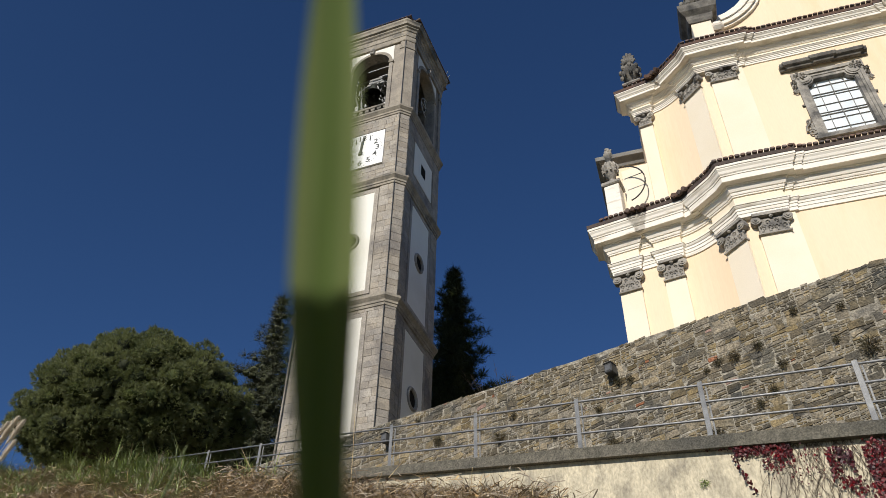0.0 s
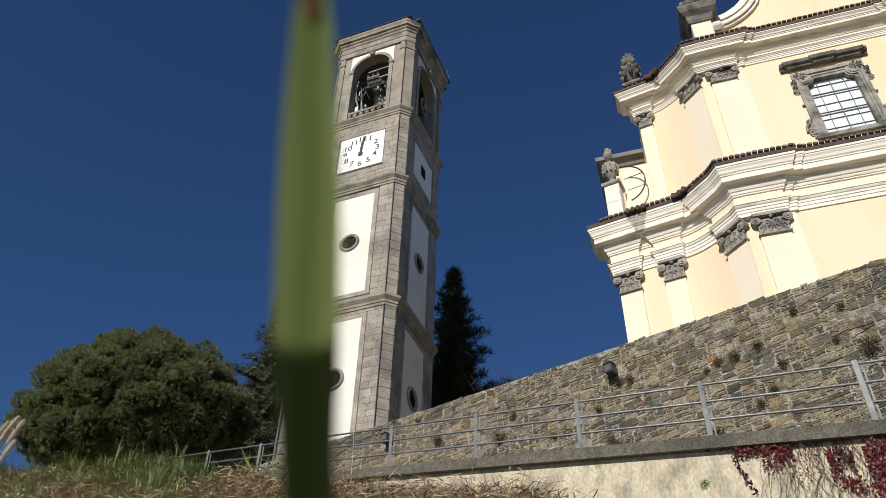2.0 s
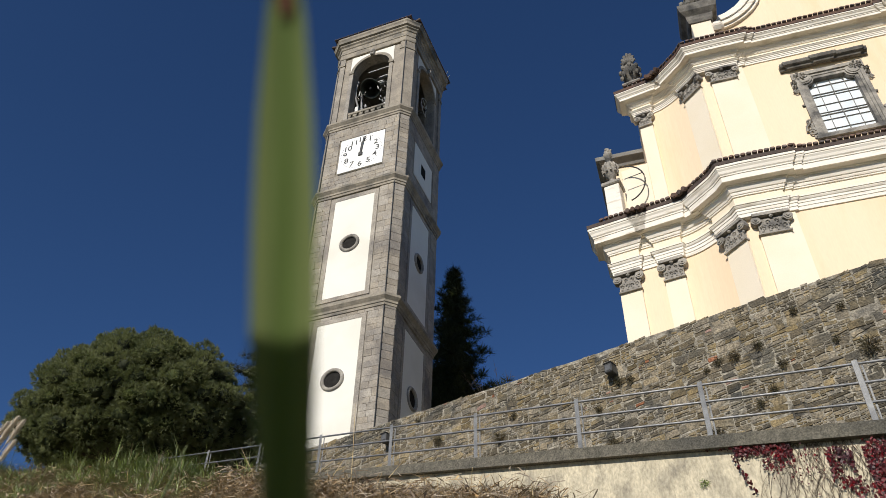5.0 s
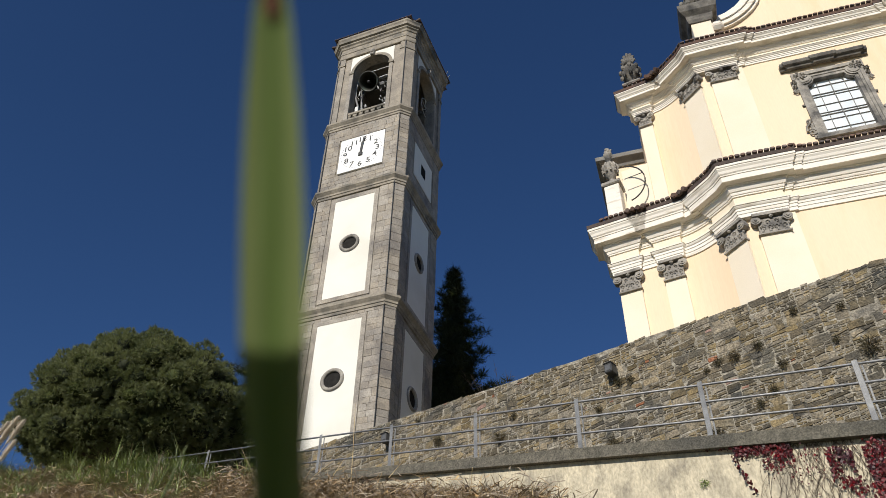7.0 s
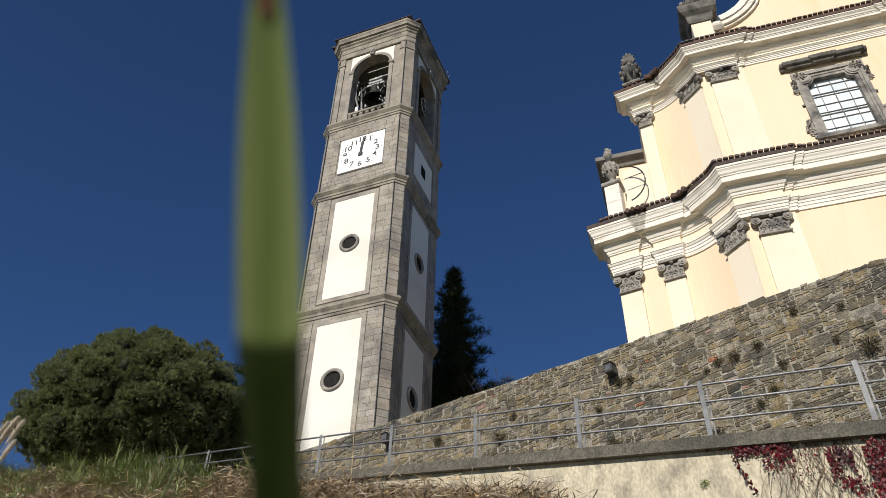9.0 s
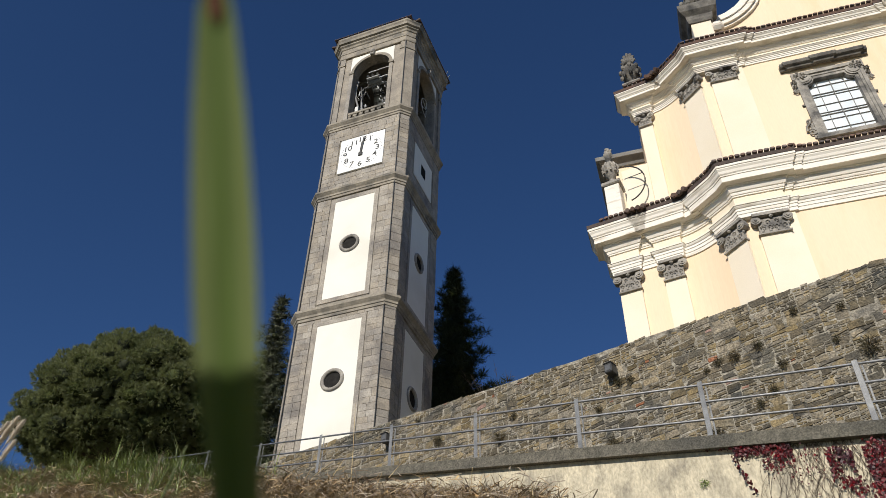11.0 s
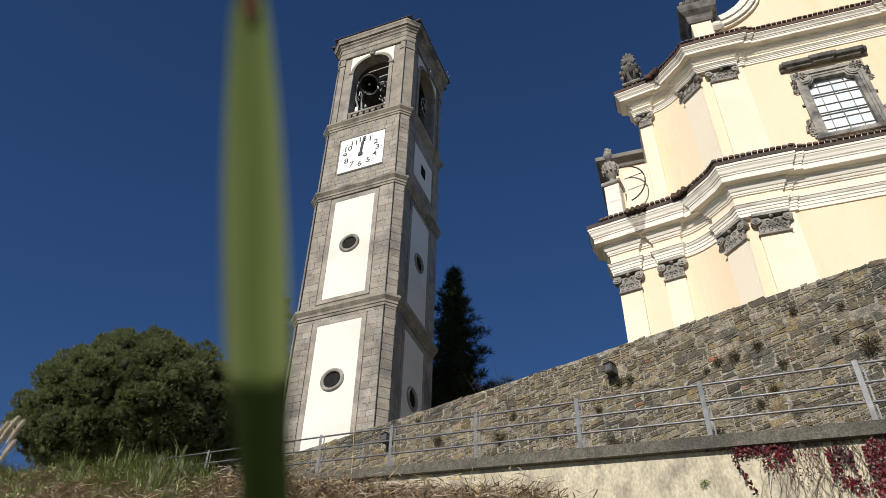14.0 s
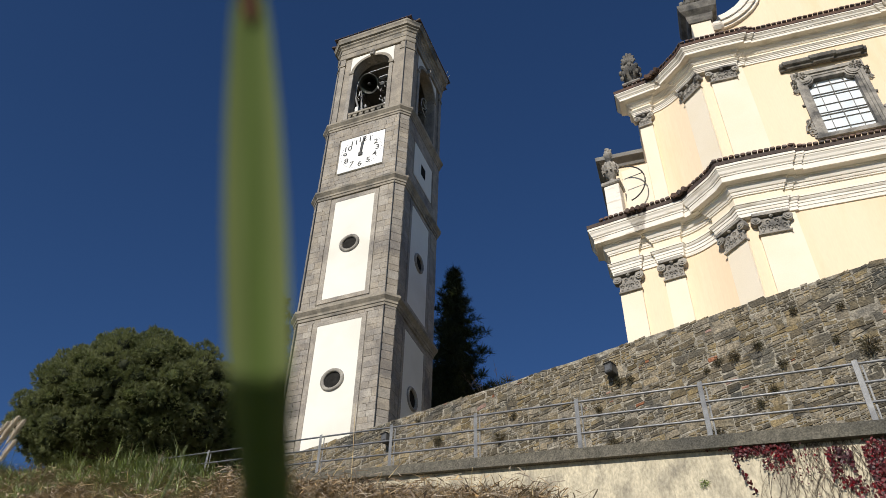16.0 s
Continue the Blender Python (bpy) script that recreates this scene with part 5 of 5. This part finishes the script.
# weeds in the wall joints
def weed(s, z, size, seed, material, label, name, n=3.0, grp="wall weeds"):
    r_ = random.Random(seed)
    vs, fs = [], []
    for i in range(int(420 * size / 0.2)):
        d = Vector((r_.gauss(0, 1), r_.gauss(0, 1), r_.gauss(0, 1) - 0.2)).normalized()
        b = d * size * r_.uniform(0.1, 0.75)
        t = b + (d + Vector((r_.gauss(0, .5), r_.gauss(0, .5), r_.gauss(0, .5)))) * size * r_.uniform(0.15, 0.32)
        sd = d.cross(Vector((r_.random(), r_.random(), r_.random()))).normalized()
        blade_strip(vs, fs, b, t, 0.013, Vector((0, 0, 0)), sd)
    ob = raw(name, vs, fs, material)
    ob.matrix_basis = Matrix.Translation(at(s, n - 0.02, z))
    tagged(ob, label, "weed", grp)


WEEDS = [(5.53, 10.43, .16), (5.23, 10.36, .15), (3.12, 9.98, .14), (2.74, 9.94, .18), (2.21, 10.01, .16), (6.14, 9.89, .13), (0.15, 9.12, .27), (2.47, 8.7, .12), (9.04, 10.13, .20), (11.13, 10.74, .20), (5.88, 8.93, .18), (3.47, 8.36, .17), (2.13, 8.9, .14), (0.69, 9.51, .1), (1.82, 9.38, .14), (11.9, 11.61, .12), (7.43, 9.64, .12), (3.41, 9.88, .10), (1.3, 10.5, .12), (8.6, 10.6, .15), (0.4, 10.2, .1)]
for i, (s, z, k) in enumerate(WEEDS):
    weed(s, z, k, 40 + i, M_WEED, "dark half-withered weed growing from a wall joint", "wall_weed")
weed(2.68, 5.86, 0.10, 90, M_GRASS, "small bright green fern on the plaster wall", "wall_fern", -0.16)


# floodlights on the stone wall
def floodlight(s, z):
    ang = math.degrees(math.atan2(ALONG.y, ALONG.x))
    p = at(s, 2.95, z)
    t = thing("floodlight", pose(p.x, p.y, p.z, 0, 0, ang + 180), "dark grey box floodlight fixed to the wall", "floodlight", "floodlights on the wall")
    part("housing", B(-0.10, 0.10, -0.26, 0.02, -0.14, 0.11, bevel=0.02), M_DARKBOX, t)
    part("hood", B(-0.115, 0.115, -0.29, 0.0, 0.10, 0.125, bevel=0.01), M_DARKBOX, t)
    part("lens", B(-0.07, 0.07, -0.27, -0.255, -0.10, 0.05, bevel=0.005), M_LENS, t, "dark glass lens")
    part("bracket", B(-0.03, 0.03, -0.02, 0.12, -0.05, 0.03), M_STEEL, t)


floodlight(5.62, 10.72)
floodlight(12.97, 11.35)

# red creeper on the plaster wall
rc = random.Random(51)
cv, cf, sv_bm = [], [], bmesh.new()


def creeper_leaf(s, z, size):
    p = at(s, -0.20 - rc.uniform(0, 0.09), z)
    k = len(cv)
    ax = Vector((ALONG.x, ALONG.y, 0))
    out = Vector((-ACROSS.x, -ACROSS.y, 0))
    a = rc.uniform(-0.9, 0.9)
    u = (ax * math.cos(a) + Vector((0, 0, 1)) * math.sin(a) + out * rc.uniform(-1.0, 1.0)).normalized()
    v = (-ax * math.sin(a) + Vector((0, 0, 1)) * math.cos(a) + out * rc.uniform(-0.3, 1.1)).normalized()
    for x, y in ((0, -0.62), (0.45, -0.15), (0.5, 0.25), (0.2, 0.45), (0, 0.38), (-0.2, 0.45), (-0.5, 0.25), (-0.45, -0.15)):
        cv.append(p + u * x * size + v * y * size)
    cf.append(tuple(range(k, k + 8)))


def creeper_patch(n, s0, s1, zf0, zf1, dens, size=0.047):
    for _ in range(int(n * 1.35)):
        s = rc.uniform(s0, s1)
        dz = rc.random() ** dens * rc.uniform(0.4, 1.0)
        z = ramp_z(s) - 0.26 - zf0 - (zf1 - zf0) * dz
        if noise.noise((s * 4.6, z * 4.6, 2)) > rc.uniform(-0.45, 0.30):
            creeper_leaf(s, z, size * rc.uniform(0.45, 1.1))


creeper_patch(620, 1.22, 2.15, 0.0, 0.26, 1.0, 0.040)
creeper_patch(260, 1.22, 1.70, 0.12, 0.46, 1.0, 0.040)
creeper_patch(60, 1.9, 2.55, 0.0, 0.06, 1.0, 0.035)
creeper_patch(560, 0.42, 0.76, 0.12, 0.85, 0.8, 0.042)
creeper_patch(2200, -0.7, 0.26, 0.04, 1.2, 0.8, 0.046)
creeper_patch(90, 0.8, 1.6, 0.02, 0.9, 1.0, 0.03)
creeper_patch(200, 0.1, 0.7, 0.6, 1.1, 0.8, 0.05)
for i in range(26):
    u = i / 25
    creeper_leaf(2.12 - 0.22 * u + rc.uniform(-0.03, 0.03), 6.16 - 0.72 * u, rc.uniform(0.04, 0.06))
tagged(raw("red_creeper", cv, cf, M_CREEPER), "red autumn creeper leaves hanging from the coping", "creeper", kind="stuff")
for i in range(130):
    s = rc.uniform(-0.6, 1.6)
    z = ramp_z(s) - 0.25
    pts = [at(s, -0.195, z)]
    d = rc.uniform(-0.35, 0.35)
    for k in range(6):
        s += d * 0.25 + rc.uniform(-0.10, 0.10)
        z -= rc.uniform(0.10, 0.24)
        pts.append(at(s, -0.195 - rc.uniform(0, 0.02), z))
    tube(sv_bm, pts, 0.0035, 4, 0.002)
solo("creeper_stems", sv_bm, M_VINESTEM, "bare brown creeper stems on the plaster", "creeper", kind="stuff")


# ---- trees ----
def clump(vs, fs, c, r, n, ln, w, r_, up=0.35, squash=0.8):
    """A puff of needles round the point c, pointing outward and up."""
    for _ in range(n):
        d = Vector((r_.gauss(0, 1), r_.gauss(0, 1), r_.gauss(0, 1) * squash + 0.25))
        d.normalize()
        b = c + Vector((d.x, d.y, d.z * squash)) * r * r_.uniform(0.62, 1.0)
        t = d + Vector((r_.uniform(-.5, .5), r_.uniform(-.5, .5), up + r_.uniform(-.3, .3)))
        t.normalize()
        sd = t.cross(Vector((r_.gauss(0, 1), r_.gauss(0, 1), r_.gauss(0, 1)))).normalized()
        k = len(vs)
        L = ln * r_.uniform(0.6, 1.3)
        vs.extend((b - sd * w, b + sd * w, b + t * L + sd * w * 0.5, b + t * L - sd * w * 0.5))
        fs.append((k, k + 1, k + 2, k + 3))


ICO = bmesh.new()
bmesh.ops.create_icosphere(ICO, subdivisions=2, radius=1.0)
ICO.verts.index_update()
ICO_V = [v.co.copy() for v in ICO.verts]
ICO_F = [tuple(v.index for v in f.verts) for f in ICO.faces]
ICO.free()


def core(vs, fs, c, r, squash=0.8):
    k = len(vs)
    vs.extend(c + Vector((v.x, v.y, v.z * squash)) * r * (1 + 0.25 * noise.noise(v * 1.7 + c)) for v in ICO_V)
    fs.extend(tuple(i + k for i in f) for f in ICO_F)


def pine(base, centre, rx, ry, rz):
    t = thing("pine_tree", Matrix.Translation(base), "broad dark green umbrella pine with a rounded crown", "tree")
    r_ = random.Random(61)
    trunk = [Vector((0, 0, -0.5)), Vector((0.2, 0, 2)), Vector((0.1, 0.1, (centre - base).z * 0.75)), centre - base]
    part("trunk", tube(bmesh.new(), trunk, 0.45, 10, 0.2), M_BARK, t)
    vs, fs, in_v, in_f = [], [], [], []
    pts = []
    tries = 0
    while len(pts) < 235 and tries < 30000:
        tries += 1
        d = Vector((r_.gauss(0, 1), r_.gauss(0, 1), r_.gauss(0, 1))).normalized()
        if d.z < -0.75:
            continue
        rad = r_.uniform(0.84, 1.03) if len(pts) < 190 else r_.uniform(0.45, 0.78)
        lump = 1 + 0.06 * noise.noise(d * 2.4)
        low = 1.0 if d.z > -0.2 else 1 - 0.25 * (-0.2 - d.z)
        p = centre - base + Vector((d.x * rx * low, d.y * ry * low, d.z * (rz if d.z > 0 else rz * 0.8))) * rad * lump
        p.x += 0.7 * max(0.0, d.z) - (0.9 * max(0.0, -d.z) if d.x > 0.2 else 0.0)
        if all((p - q).length > 0.86 for q in pts):
            pts.append(p)
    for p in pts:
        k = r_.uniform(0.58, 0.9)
        # solid balls added to block the sky, dark to stand in for inner shade
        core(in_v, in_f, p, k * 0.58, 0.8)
        for j in range(int(430 * k * k) + 90):
            d = Vector((r_.gauss(0, 1), r_.gauss(0, 1), r_.gauss(0, 1))).normalized()
            if d.z < -0.35 and r_.random() < 0.35:
                continue
            b = p + Vector((d.x, d.y, d.z * 0.85)) * k * (0.84 + 0.22 * noise.noise(d * 2.6 + p)) * r_.uniform(0.88, 1.03)
            ax = (d + Vector((0, 0, 0.35))).normalized()
            for q in range(10):
                t_ = (ax + Vector((r_.gauss(0, .42), r_.gauss(0, .42), r_.gauss(0, .42)))).normalized()
                sd = t_.cross(Vector((r_.gauss(0, 1), r_.gauss(0, 1), r_.gauss(0, 1)))).normalized() * r_.uniform(0.009, 0.013)
                e_ = b + t_ * r_.uniform(0.12, 0.22)
                n_ = len(vs)
                vs.extend((b - sd, b + sd, e_ + sd * 0.4, e_ - sd * 0.4))
                fs.append((n_, n_ + 1, n_ + 2, n_ + 3))
    raw("crown", [tuple(v) for v in vs], fs, M_PINE, t)
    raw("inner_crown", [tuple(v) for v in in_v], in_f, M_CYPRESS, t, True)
    for i in range(24):
        q = pts[r_.randrange(len(pts))]
        part("limb", tube(bmesh.new(), [trunk[2], (trunk[2] + q) / 2 + Vector((0, 0, -0.4)), q], 0.13, 6, 0.03), M_BARK, t)


pine(Vector((-15.0, 35.2, 12.2)), Vector((-14.6, 35.0, 19.1)), 4.75, 4.2, 3.8)


def conifer(base, hgt, rad, seed, material, name, label, z_from, tiers, ln, droop, dens):
    t = thing(name, Matrix.Translation(base), label, "tree")
    r_ = random.Random(seed)
    part("trunk", tube(bmesh.new(), [(0, 0, -0.5), (0, 0, hgt * 0.5), (0, 0, hgt * 0.97)], 0.35, 8, 0.04), M_BARK, t)
    vs, fs = [], []
    for i in range(tiers):
        u = i / (tiers - 1)
        z = z_from + (hgt - z_from) * u
        R = rad * (1 - u) ** 0.9 * (0.55 + 0.6 * r_.random()) + 0.10
        n = max(3, int(dens * (1 - u) + 3))
        for j in range(n):
            a = j * math.tau / n + r_.uniform(-0.5, 0.5) + i
            L = R * r_.uniform(0.5, 1.25)
            d = Vector((math.cos(a), math.sin(a), 0))
            for q in range(max(2, int(L / 0.5))):
                e = (q + 0.8) / max(2, int(L / 0.5))
                p = Vector((0, 0, z)) + d * L * e + Vector((0, 0, droop * L * e * e + r_.uniform(-0.12, 0.12)))
                k = 0.36 * (1.2 - 0.85 * e) + 0.06
                if e < 0.7:
                    core(vs, fs, p, k * 0.7, 0.6)
                clump(vs, fs, p, k, 46, ln, 0.014, r_, 0.5 if droop > 0 else 0.0, 0.6)
                for w_ in range(10):
                    tip = (d * r_.uniform(0.4, 1) + Vector((r_.gauss(0, .45), r_.gauss(0, .45), 0.25 + r_.gauss(0, .3)))).normalized()
                    sd = tip.cross(Vector((0, 0, 1))).normalized() * 0.022
                    n_ = len(vs)
                    f_ = p + tip * (k + r_.uniform(0.1, 0.45))
                    vs.extend((p - sd, p + sd, f_ + sd * 0.2, f_ - sd * 0.2))
                    fs.append((n_, n_ + 1, n_ + 2, n_ + 3))
    raw("crown", [tuple(v) for v in vs], fs, material, t)


conifer(Vector((0.80, 44.0, 12.8)), 23.5, 4.3, 71, M_CYPRESS, "cypress_tree", "tall dark conifer behind the bell tower", 8.0, 52, 0.34, 0.25, 8)
conifer(Vector((-11.0, 45.2, 12.8)), 21.6, 6.2, 72, M_CEDAR, "cedar_tree", "grey-green cedar with layered branches beside the tower", 4.0, 30, 0.30, -0.12, 9)

# bare shrub behind the wall
rs = random.Random(81)
bm = bmesh.new()
for i in range(58):
    a, L = rs.uniform(0, math.tau), rs.uniform(1.2, 2.6)
    d = Vector((math.cos(a) * 0.5, math.sin(a) * 0.5, 1)).normalized()
    p0 = Vector((0, 0, 0))
    p1 = d * L * 0.6
    p2 = d * L + Vector((rs.uniform(-.3, .3), rs.uniform(-.3, .3), 0))
    tube(bm, [p0, p1, p2], 0.014, 4, 0.004)
    for j in range(3):
        q = p1.lerp(p2, rs.random())
        tube(bm, [q, q + Vector((rs.uniform(-.35, .35), rs.uniform(-.35, .35), rs.uniform(.1, .4)))], 0.006, 3, 0.003)
shrub_ = thing("bare_shrub", Matrix.Translation((2.1, 26.2, 12.0)), "leafless twiggy shrub behind the wall", "shrub")
part("trunk", tube(bmesh.new(), [(0, 0, -0.5), (0, 0, 2.3)], 0.06, 6), M_BARK, shrub_)
part("twigs", bm, M_BARK, shrub_, m=Matrix.Translation((0, 0, 2.0)))


# unseen rushes added beside the camera, to shade the foot of the near blade
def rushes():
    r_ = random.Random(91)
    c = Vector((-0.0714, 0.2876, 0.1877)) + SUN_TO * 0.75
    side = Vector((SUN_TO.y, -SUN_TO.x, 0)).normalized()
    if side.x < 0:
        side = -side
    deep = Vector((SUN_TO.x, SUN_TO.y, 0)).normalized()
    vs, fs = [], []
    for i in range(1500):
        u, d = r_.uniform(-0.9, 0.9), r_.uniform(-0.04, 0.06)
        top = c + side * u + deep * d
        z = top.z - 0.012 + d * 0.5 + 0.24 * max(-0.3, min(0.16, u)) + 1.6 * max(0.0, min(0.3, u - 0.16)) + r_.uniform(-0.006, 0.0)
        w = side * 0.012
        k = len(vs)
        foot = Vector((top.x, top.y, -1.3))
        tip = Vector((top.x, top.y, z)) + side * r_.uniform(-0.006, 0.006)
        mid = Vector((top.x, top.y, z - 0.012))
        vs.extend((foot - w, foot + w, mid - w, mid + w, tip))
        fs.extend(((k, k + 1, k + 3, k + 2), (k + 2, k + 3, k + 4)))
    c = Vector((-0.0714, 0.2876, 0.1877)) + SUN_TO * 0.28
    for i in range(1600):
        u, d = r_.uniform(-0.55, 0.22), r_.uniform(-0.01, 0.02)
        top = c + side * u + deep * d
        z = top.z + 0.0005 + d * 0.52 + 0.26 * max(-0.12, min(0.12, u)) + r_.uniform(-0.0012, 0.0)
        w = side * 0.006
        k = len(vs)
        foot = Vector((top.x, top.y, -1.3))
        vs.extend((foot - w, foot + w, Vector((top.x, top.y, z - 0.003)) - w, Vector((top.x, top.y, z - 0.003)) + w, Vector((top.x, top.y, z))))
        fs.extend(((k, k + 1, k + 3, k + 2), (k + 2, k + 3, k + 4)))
    tagged(raw("rushes", [tuple(v) for v in vs], fs, M_GRASS), "dense green rushes added out of view to shade the near leaf", "rushes", kind="stuff")


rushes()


# ---- railing ----
railing = thing("railing", Matrix.Translation(at(0, 0, ramp_z(0))), "galvanised steel railing with flat posts and three tubes", "railing")
RI = Matrix.Translation(-at(0, 0, ramp_z(0)))
STEP = 2.4953
# posts are flat bars set square to the run
for i in range(-3, 12):
    s = i * STEP
    base = at(s, 0, ramp_z(s))
    bm = bmesh.new()
    box(bm, -0.008, 0.008, -0.044, 0.044, -0.02, 1.13, bevel=0.003)
    ang = math.atan2(ALONG.y, ALONG.x)
    post = part("post", bm, M_POST, railing, m=RI @ Matrix.Translation(base) @ Matrix.Rotation(ang - math.pi / 2, 4, "Z"))
    bm = bmesh.new()
    box(bm, -0.006, 0.006, -0.014, 0.014, -0.02, 1.04, bevel=0.002)
    part("stay", bm, M_POST, post, m=Matrix.Translation((0.05, -0.078, 0)))
for hgt in (1.08, 0.74, 0.40):
    a, b = at(-9, 0.03, ramp_z(-9) + hgt), at(28, 0.03, ramp_z(28) + hgt)
    part("rail", tube(bmesh.new(), [a - at(0, 0, ramp_z(0)), b - at(0, 0, ramp_z(0))], 0.021, 10), M_STEEL, railing, smooth=True)

# ---- blade of grass close to the lens ----
CR, CU_, CF = (CAM_POSE.to_3x3() @ Vector(v) for v in ((1, 0, 0), (0, 1, 0), (0, 0, -1)))
BD = 0.34
FPX = 784 / math.tan(radians(56.88 / 2))


def blade_mesh():
    """A long pointed blade, folded along its midrib; its length runs along y, from the tip's side down to the ground."""
    bm = bmesh.new()
    k = BD / FPX
    stations = [(482, 4), (466, 16), (441, 30), (400, 35), (341, 40), (241, 48), (141, 53), (41, 57), (-59, 58.5), (-159, 58.5), (-259, 55), (-359, 49), (-441, 45), (-600, 40), (-900, 34), (-1500, 30), (-2400, 26), (-4200, 22)]
    rows = []
    for y, w in stations:
        bow = 10 * (max(0, min(-y, 900) - 159) / 282) ** 1.4
        rows.append([bm.verts.new(((x * w + bow) * k, y * k, z * w * k)) for x, z in ((-1, 0.0), (-0.85, -0.02), (-0.5, -0.05), (0, -0.08), (0.5, -0.05), (0.85, -0.02), (1, 0.0))])
    for r, (a, b) in enumerate(zip(rows, rows[1:])):
        for i in range(6):
            bm.faces.new((a[i], a[i + 1], b[i + 1], b[i]))
    return bm


blade = solo("reed", blade_mesh(), M_BLADE, "broad green reed leaf with a brown dry tip", "reed", smooth=True)
# the withered spot lies on the blade's face near its tip
K_ = BD / FPX
bm = bmesh.new()
spot = [bm.verts.new((x * K_, y * K_, 3 * K_)) for x, y in ((0, 402), (9, 412), (13, 425), (14, 440), (10, 460), (4, 476), (-4, 476), (-11, 460), (-15, 440), (-13, 424), (-8, 410))]
bm.faces.new(spot)
part("dry_tip", bm, M_RUST, blade, "shrivelled brown spot")
# seconds, and where its midrib crosses near the top and near the foot of the view
BLADE_ROWS = [(0, 589, 566), (0.25, 566, 548), (0.5, 552, 537), (1.0, 525, 511), (1.5, 496, 490), (2.0, 551, 540), (2.5, 501, 498), (3.0, 475, 480), (3.5, 523, 517), (4.0, 503, 495), (4.2, 560, 535), (4.8, 520, 510), (5.5, 480, 482), (6.3, 472, 470), (6.5, 472, 475), (7.0, 481, 483), (7.5, 469, 474), (8.0, 464, 470), (8.5, 487, 477), (9.0, 472, 478), (9.8, 440, 450), (10.6, 395, 410), (11.3, 372, 392), (11.5, 366, 384), (12.0, 377, 412), (12.5, 427, 446), (13.0, 438, 452), (13.5, 444, 454), (14.0, 444, 456), (14.5, 445, 457), (15.0, 449, 458), (15.5, 447, 458), (16.0, 444, 458)]


# seconds, and how far up the blade its shaded foot reaches, as the wind sways it to and fro
SHADE_ROWS = [(0, 525), (0.5, 606), (1, 598), (1.5, 602), (2, 618), (2.5, 620), (3, 620), (3.5, 618), (4, 605), (4.2, 596), (5.2, 600), (6.3, 610), (7, 622), (8, 628), (8.5, 600), (9, 606), (9.2, 600), (10.2, 640), (11.3, 667), (11.5, 686), (12, 688), (12.5, 697), (13, 682), (14, 676), (15, 681), (16, 670)]


def sway(t):
    for (a, p), (b, q) in zip(SHADE_ROWS, SHADE_ROWS[1:]):
        if t <= b:
            return (648 - (p + (q - p) * (t - a) / (b - a))) / 12200
    return 0.0


def blade_pose(xt, xf, t):
    k = BD / FPX
    yt, yf = (441 - 100) * k, (441 - 670) * k
    a = Vector(((xt - 784) * k, yt, -BD))
    b = Vector(((xf - 784) * k, yf, -BD))
    lean = math.atan2(-(a.x - b.x), a.y - b.y)
    x0 = b.x + (a.x - b.x) * (0 - yf) / (yt - yf)
    slide = 55 * k * max(0.0, 1 - t / 0.3)
    return CAM_POSE @ Matrix.Translation((x0 * (1 - sway(t) / BD), slide, sway(t) - BD)) @ Matrix.Rotation(lean, 4, "Z")


# ---- what moves ----
# angles of the great bell: mouth towards the valley is positive
BELL_ROWS = [(0, 8), (0.3, -4), (0.6, -15), (1.0, -30), (1.5, -44), (2.1, -50), (2.7, -45), (3.2, -32), (3.6, -19), (4.0, -3), (4.4, 16), (4.9, 42), (5.5, 67), (6.1, 80), (6.5, 83), (7.0, 80), (7.5, 67), (8.0, 46), (8.4, 27), (8.8, 5), (9.2, -12), (9.7, -35), (10.3, -52), (10.8, -57), (11.3, -52), (11.9, -36), (12.3, -21), (12.7, -2), (13.1, 20), (13.5, 42), (14.0, 63), (14.5, 77), (15.0, 82), (15.5, 79), (16.0, 69)]


side_blade = new("reed", blade.data)
tagged(side_blade, "green reed leaf swaying beside the lens", "reed")
SIDE_ROWS = [(0, 1720), (11.8, 1720), (12.2, 1650), (12.45, 1600), (12.6, 1592), (12.75, 1604), (13.0, 1660), (13.4, 1720), (16, 1720)]


def side_pose(x):
    k = BD / FPX
    return CAM_POSE @ Matrix.Translation(((x - 784) * k, -690 * k, -BD)) @ Matrix.Rotation(0.03, 4, "Z")


def motions():
    walk(blade, [(t, blade_pose(a, b, t)) for t, a, b in BLADE_ROWS])
    walk(side_blade, [(t, side_pose(x)) for t, x in SIDE_ROWS])
    walk(front_bell, [(t, TOWER_POSE @ Matrix.Translation(BELL_AT) @ Matrix.Rotation(radians(-a if a < 0 else -0.62 * a), 4, "X")) for t, a in BELL_ROWS])
    walk(back_bell, [(t, BACK_AT @ Matrix.Rotation(radians(a * 0.55), 4, "X")) for t, a in BELL_ROWS])


motions()
